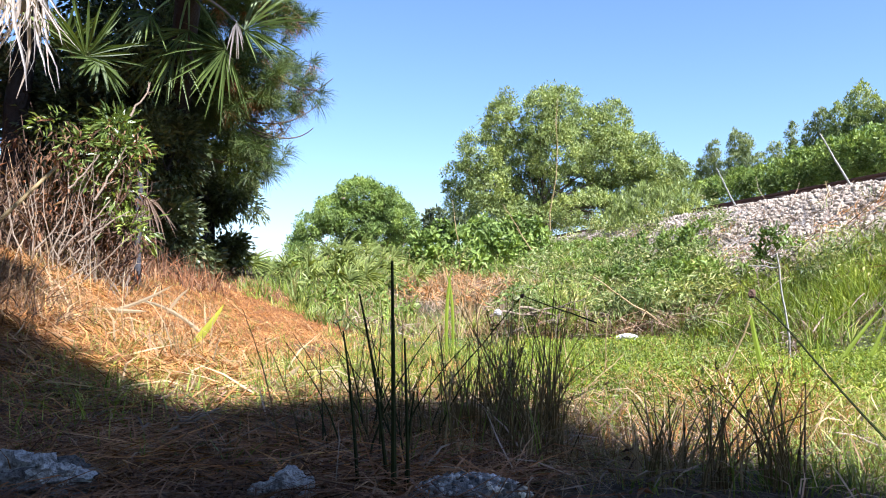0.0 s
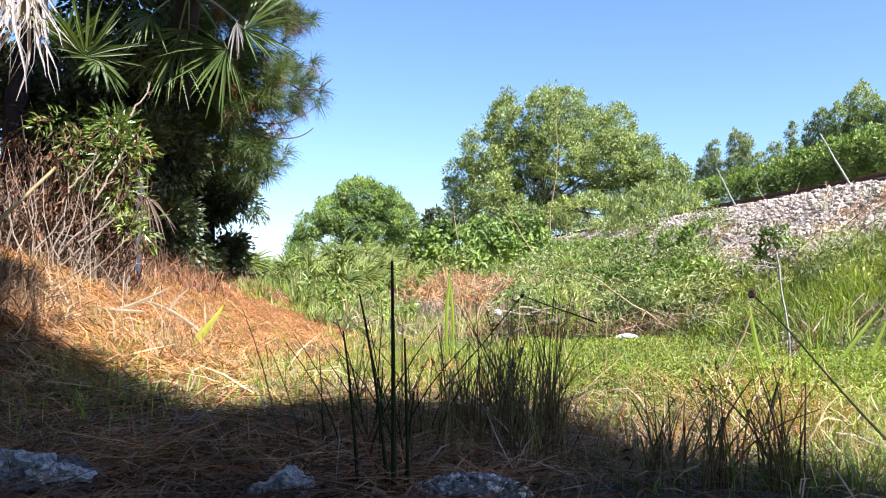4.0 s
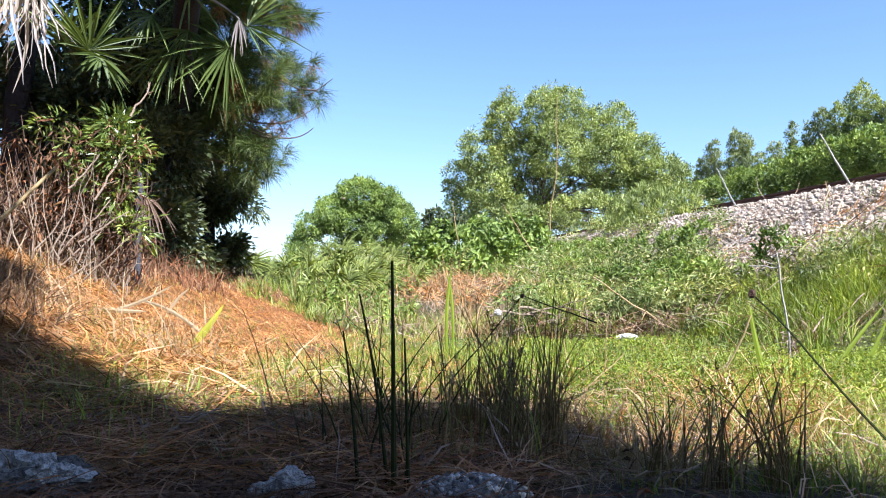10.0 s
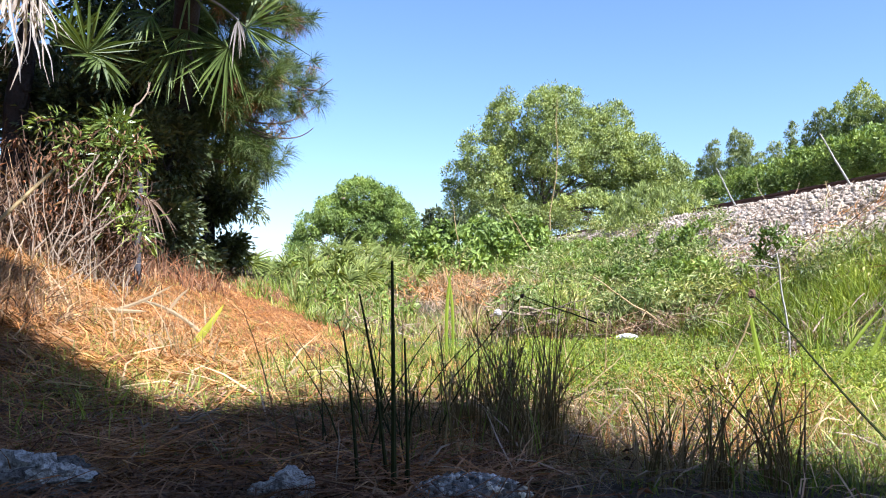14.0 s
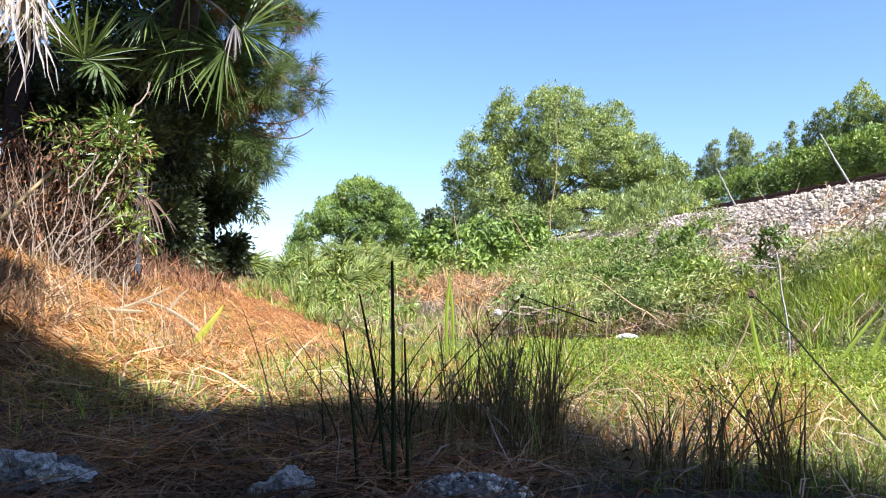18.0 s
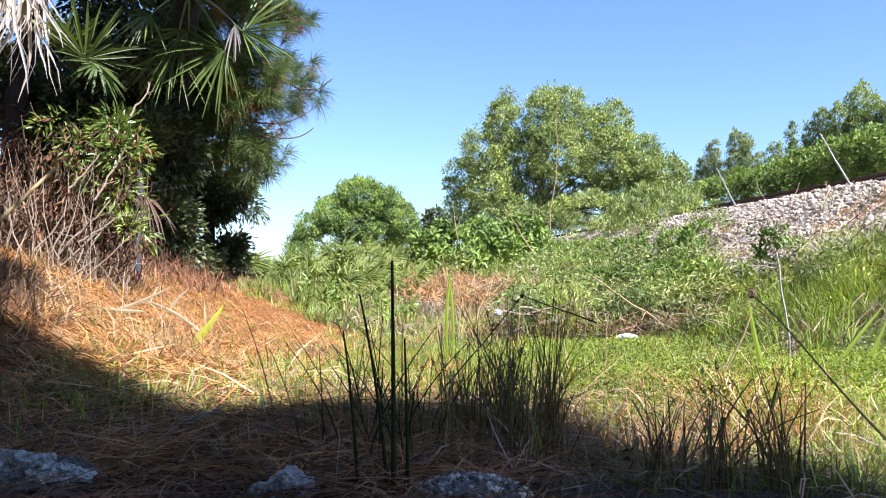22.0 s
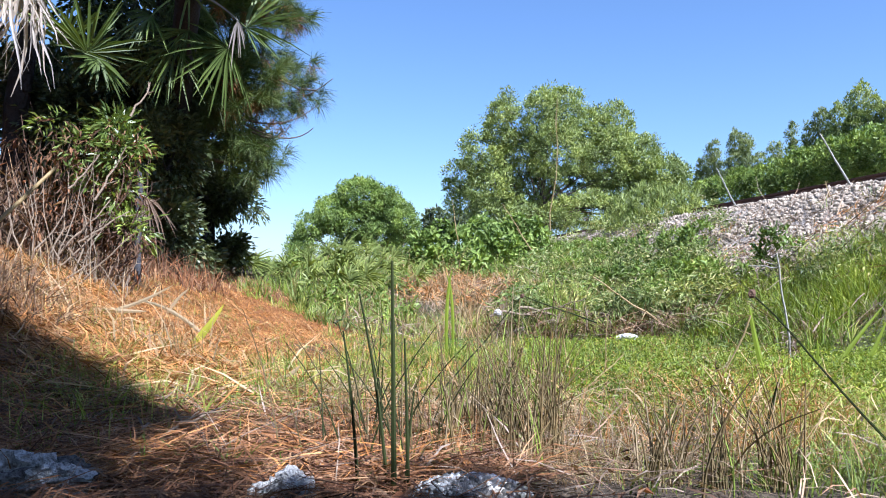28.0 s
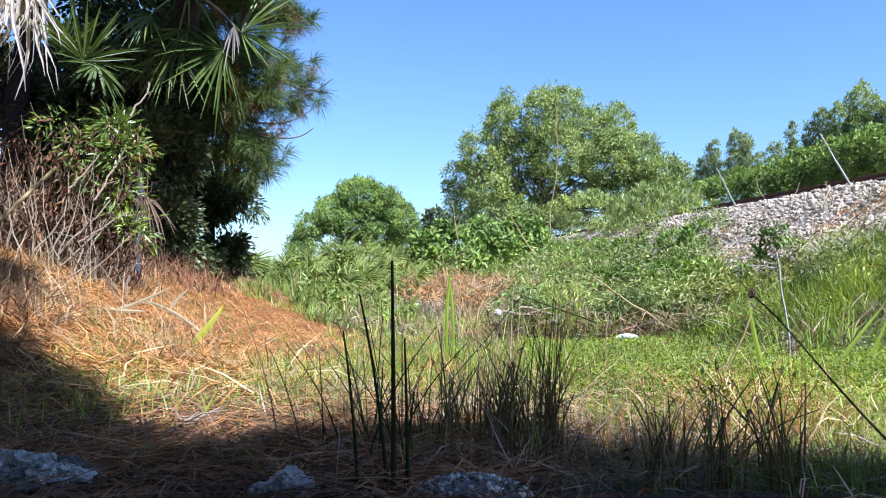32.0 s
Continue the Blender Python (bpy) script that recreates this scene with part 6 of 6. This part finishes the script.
# where each bough's shade lies on the ground (x, y), its height and number of leaf clumps
BOUGHS = [
    ("near", [(-1.1, 1.62), (-0.75, 1.40), (-0.50, 1.20), (-0.30, 1.0), (-0.19, 0.90), (-0.05, 0.97), (0.10, 1.04), (0.22, 0.94), (0.32, 0.7), (0.45, 0.2), (0.9, -0.4), (1.8, -4.5), (-5.0, -4.5), (-4.0, 0.8)], 3.4, 2600),
    ("left", [(-2.7, 3.0), (-1.72, 2.72), (-1.40, 2.55), (-1.10, 2.28), (-0.83, 1.95), (-0.64, 1.66), (-0.48, 1.35), (-0.42, 1.05), (-0.6, 0.75), (-2.0, 0.5), (-3.2, 1.3)], 3.2, 1250),
    ("middle", [(-0.60, 1.60), (-0.45, 1.62), (-0.38, 1.70), (-0.2, 1.80), (-0.06, 1.83), (0.08, 1.76), (0.14, 1.62), (0.20, 1.48), (0.18, 1.32), (0.14, 1.2), (0.12, 0.85), (-0.75, 0.95)], 3.0, 500),
    ("mound", [(-2.7, 4.4), (-2.2, 4.1), (-2.02, 3.5), (-1.78, 2.9), (-1.9, 2.3), (-2.8, 2.5)], 3.3, 230),
    ("right", [(0.12, 1.15), (0.21, 1.22), (0.28, 1.13), (0.38, 1.15), (0.46, 1.17), (0.50, 1.10), (0.43, 0.98), (0.34, 0.82), (0.28, 0.78), (0.12, 0.78)], 2.9, 100),
]
SHADE_TREE, SHADE = build_shade_tree()


# ---- what moves ----


def glide(keys, t):
    """The value at t of rows (seconds, value, ...)."""
    k = np.asarray(keys, float)
    return [float(np.interp(t, k[:, 0], k[:, i])) for i in range(1, k.shape[1])]


# wind: how far the big crown leans to the right (metres at its top), how the palm fronds dip (degrees), how the dead frond swings (x, z in metres)
LEAN = [(0, -0.16), (1, -0.03), (1.5, 0.06), (3.5, 0.06), (5.5, 0.06), (7.5, 0.13), (8, 0.19), (9, 0.03), (10, -0.06), (11, -0.16), (12, -0.13), (13, -0.03), (14.5, -0.13), (16.5, -0.13), (18, -0.03), (19, 0.03),
        (20, -0.16), (20.7, -0.23), (21.5, -0.13), (22, 0.06), (23, 0.13), (24, 0.19), (25, 0.29), (25.7, 0.22), (27.5, -0.03), (28, -0.03), (29, -0.23), (30, -0.03), (30.7, 0.13), (31.3, 0.06), (32, -0.13)]
DIP = [(0, 0), (5.5, -0.4), (8, -1.6), (9, -2.4), (10, -3.6), (11, -2.4), (12, -6.0), (13, -3.6), (14.5, -1.6), (16.5, 1.2), (18, 2), (24.5, 2), (25.5, -2.8), (27.5, -2.4), (29, -1.2), (30, 2), (31, 3.2), (32, 3.2)]
SWING = [(0, 0.007, 0.0), (2, 0.007, -0.01), (5.5, 0.007, -0.015), (8, 0, 0), (9, -0.004, 0.007), (10, -0.011, 0.04), (10.5, -0.026, 0.03), (11.5, -0.015, 0.044), (12.5, -0.04, 0.066), (13.5, -0.026, 0.062), (14.5, -0.026, 0.044), (16.5, -0.004, -0.004),
         (19, 0.007, -0.015), (21.5, 0.018, -0.04), (22.5, 0.011, -0.004), (25, 0, -0.004), (25.5, 0, 0.011), (27.5, -0.026, 0.022), (28.5, -0.015, -0.004), (29.5, 0, -0.004), (32, 0, -0.004)]
# how far the shade of each bough moves over the ground (x, y)
SHIFT = {
    "mound": [(0, 0, 0), (24.5, 0, 0), (25.5, -0.1, 0.15), (27.0, -0.8, 0), (28.5, -0.8, 0), (29.0, -0.1, 0), (32, 0, 0)],
    "left": [(0, 0, 0), (3, 0.02, 0.02), (9, 0, 0.03), (14, -0.02, 0), (19, 0, 0), (24.4, 0, 0), (25.0, -0.08, 0.3), (25.5, -0.15, 0.4), (26.6, -0.4, -0.2), (27.5, -0.75, -0.6), (28.0, -0.12, 0.18), (28.5, -0.12, 0.22), (29.0, -0.22, 0.1), (29.6, -0.2, -0.05), (30.1, -0.28, -0.08), (30.5, -0.12, 0.1), (31.0, -0.12, 0.18), (31.5, 0, 0.05), (32, -0.1, 0)],
    "middle": [(0, 0, 0), (8, 0.02, 0.02), (14, 0, 0), (18, 0, 0), (19, 0.04, -0.15), (20.4, 0.03, -0.2), (21.5, 0, 0), (24.3, 0, 0), (25.0, 0.15, -0.25), (25.5, 0.2, -0.45), (26.6, 0.1, -0.9), (27.5, 0, -1.15), (28.0, 0, -1.15), (28.5, 0, -0.8), (29.0, 0.1, -0.6), (29.5, 0, 0), (30.0, -0.04, -0.08), (30.5, 0.3, -0.45), (31.0, 0.1, -0.75), (31.5, 0.08, -0.5), (32, 0.12, -0.4)],
    "right": [(0, 0, 0), (9, 0, 0.02), (14, 0.04, 0), (18.5, 0, 0), (19.2, 0.1, 0.08), (20.5, 0.1, 0.05), (22, 0, 0), (24.5, 0, 0), (25.5, 0.25, 0.15), (26.6, 0.25, 0.1), (27.5, 0.22, 0.05), (28.0, 0.2, -0.8), (28.5, 0.2, -0.7), (29.0, 0.3, 0.2), (29.5, -0.05, -0.1), (30.0, -0.12, -0.12), (30.5, 0.2, 0.1), (31.0, 0.3, 0.15), (31.5, 0.12, 0), (32, 0.15, 0.05)],
}


def motions():
    times = [i * 0.5 for i in range(65)]
    for i, crown in enumerate(TREE_CROWNS):
        at = crown.matrix_basis.translation.copy()
        gain, lag = (1.0, 1.5, 0.9, 0.8, 0.5, 0.6, 1.0, 0.4, 0.35, 1.4, 0.4, 0.3, 0.3, 0.3, 0.3, 0.8)[i % 16], 0.12 * (i % 5)
        rows = []
        for t in times:
            a = math.degrees(glide(LEAN, max(0, t - lag))[0] / 6.0) * gain
            rows.append((t, pose(*at, 0.4 * math.sin(1.1 * t + i), a + 0.25 * gain * math.sin(2.3 * t + 1.7 * i), 0)))
        walk(crown, rows)
    for fronds, gain in ((FRONDS_A, (1.0, 0.6, 0.8, 0.3, 0.3, 0.8)), (FRONDS_B, (0.5, 0.4, 0.3, 0.3))):
        for k, (fr, s) in enumerate(zip(fronds, gain)):
            at = fr.matrix_basis.translation.copy()
            walk(fr, [(t, pose(*at, 0.3 * math.sin(1.3 * t + k), s * glide(DIP, t)[0] + 0.25 * math.sin(1.9 * t + 2 * k), 0)) for t in times])
    at = DEAD_FROND.location.copy()
    rows = []
    for t in times:
        x, z = glide(SWING, t)
        rows.append((t, pose(at.x + 0.5 * x, at.y, at.z + z, 0, -math.degrees(x * 1.2), 0)))
    walk(DEAD_FROND, rows)
    for k, br in enumerate(PINE_BRANCHES):
        at = br.matrix_basis.translation.copy()
        walk(br, [(t, pose(*at, 0.12 * math.sin(1.1 * t + k), 0.15 * math.sin(1.4 * t + 2.1 * k), 0)) for t in times])
    for key, rows in SHIFT.items():
        bough = SHADE[key]
        at = bough.matrix_basis.translation.copy()
        made = []
        for t in sorted({r[0] for r in rows} | {i * 1.0 for i in range(33)}):
            x, y = glide(rows, t)
            x, y = x + 0.012 * math.sin(2.1 * t), y + 0.015 * math.sin(1.7 * t + 1)
            made.append((t, pose(at.x + x, at.y + y, at.z, 0, 0, -2.0 * x)))
        walk(bough, made)
    # a bird that rises from the round tree and dives behind the far bushes
    bird, wings = BIRD
    way = [(0, (-6.0, 46, 5.0)), (21.1, (-6.0, 46, 5.0)), (21.3, (-6.2, 45, 6.9)), (21.4, (-6.2, 44.5, 7.65)), (21.5, (-6.7, 44, 7.2)), (21.6, (-7.8, 43.5, 5.8)), (21.7, (-8.7, 43, 4.55)), (21.8, (-9.5, 42.5, 2.4)), (22.0, (-10.5, 42, 0.9)), (32, (-10.5, 42, 0.9))]
    walk(bird, [(t, pose(*p, 10 if t < 21.35 else -30, 0, 90)) for t, p in way])
    for s, wing in wings:
        walk(wing, [(0, pose(0, 0, 0, 0, -20 * s, 0)), (21.0, pose(0, 0, 0, 0, -20 * s, 0))] + [(21.0 + 0.1 * (k + 1), pose(0, 0, 0, 0, (-35 if k % 2 else 30) * s, 0)) for k in range(10)] + [(32, pose(0, 0, 0, 0, -20 * s, 0))])


def build_bird():
    bird = thing("bird", "small grey bird in flight over the trees", "bird", (-6, 46, 5))
    g = Geo()
    tube(g, [(0, -0.13, 0), (0, -0.08, 0.0), (0, 0, -0.01), (0, 0.08, 0.0), (0, 0.12, 0.015)], [0.006, 0.03, 0.045, 0.03, 0.014], 8)
    part("body", g, M_TWIG, bird, smooth=True)
    g = Geo()
    leaves(g, np.array([[0, -0.1, 0.0]]), np.array([[0, -1.0, 0.0]]), np.array([[0, 0, 1.0]]), 0.11, 0.07)
    part("tail", g, M_TWIG, bird)
    wings = []
    for s in (-1, 1):
        g = Geo()
        leaves(g, np.array([[0.03 * s, 0.02, 0.02]]), np.array([[1.0 * s, -0.25, 0.05]]), np.array([[0, 0, 1.0]]), 0.24, 0.11, 0.1)
        wings.append((s, part("wing", g, M_TWIG, bird)))
    return bird, wings


BIRD = build_bird()
motions()
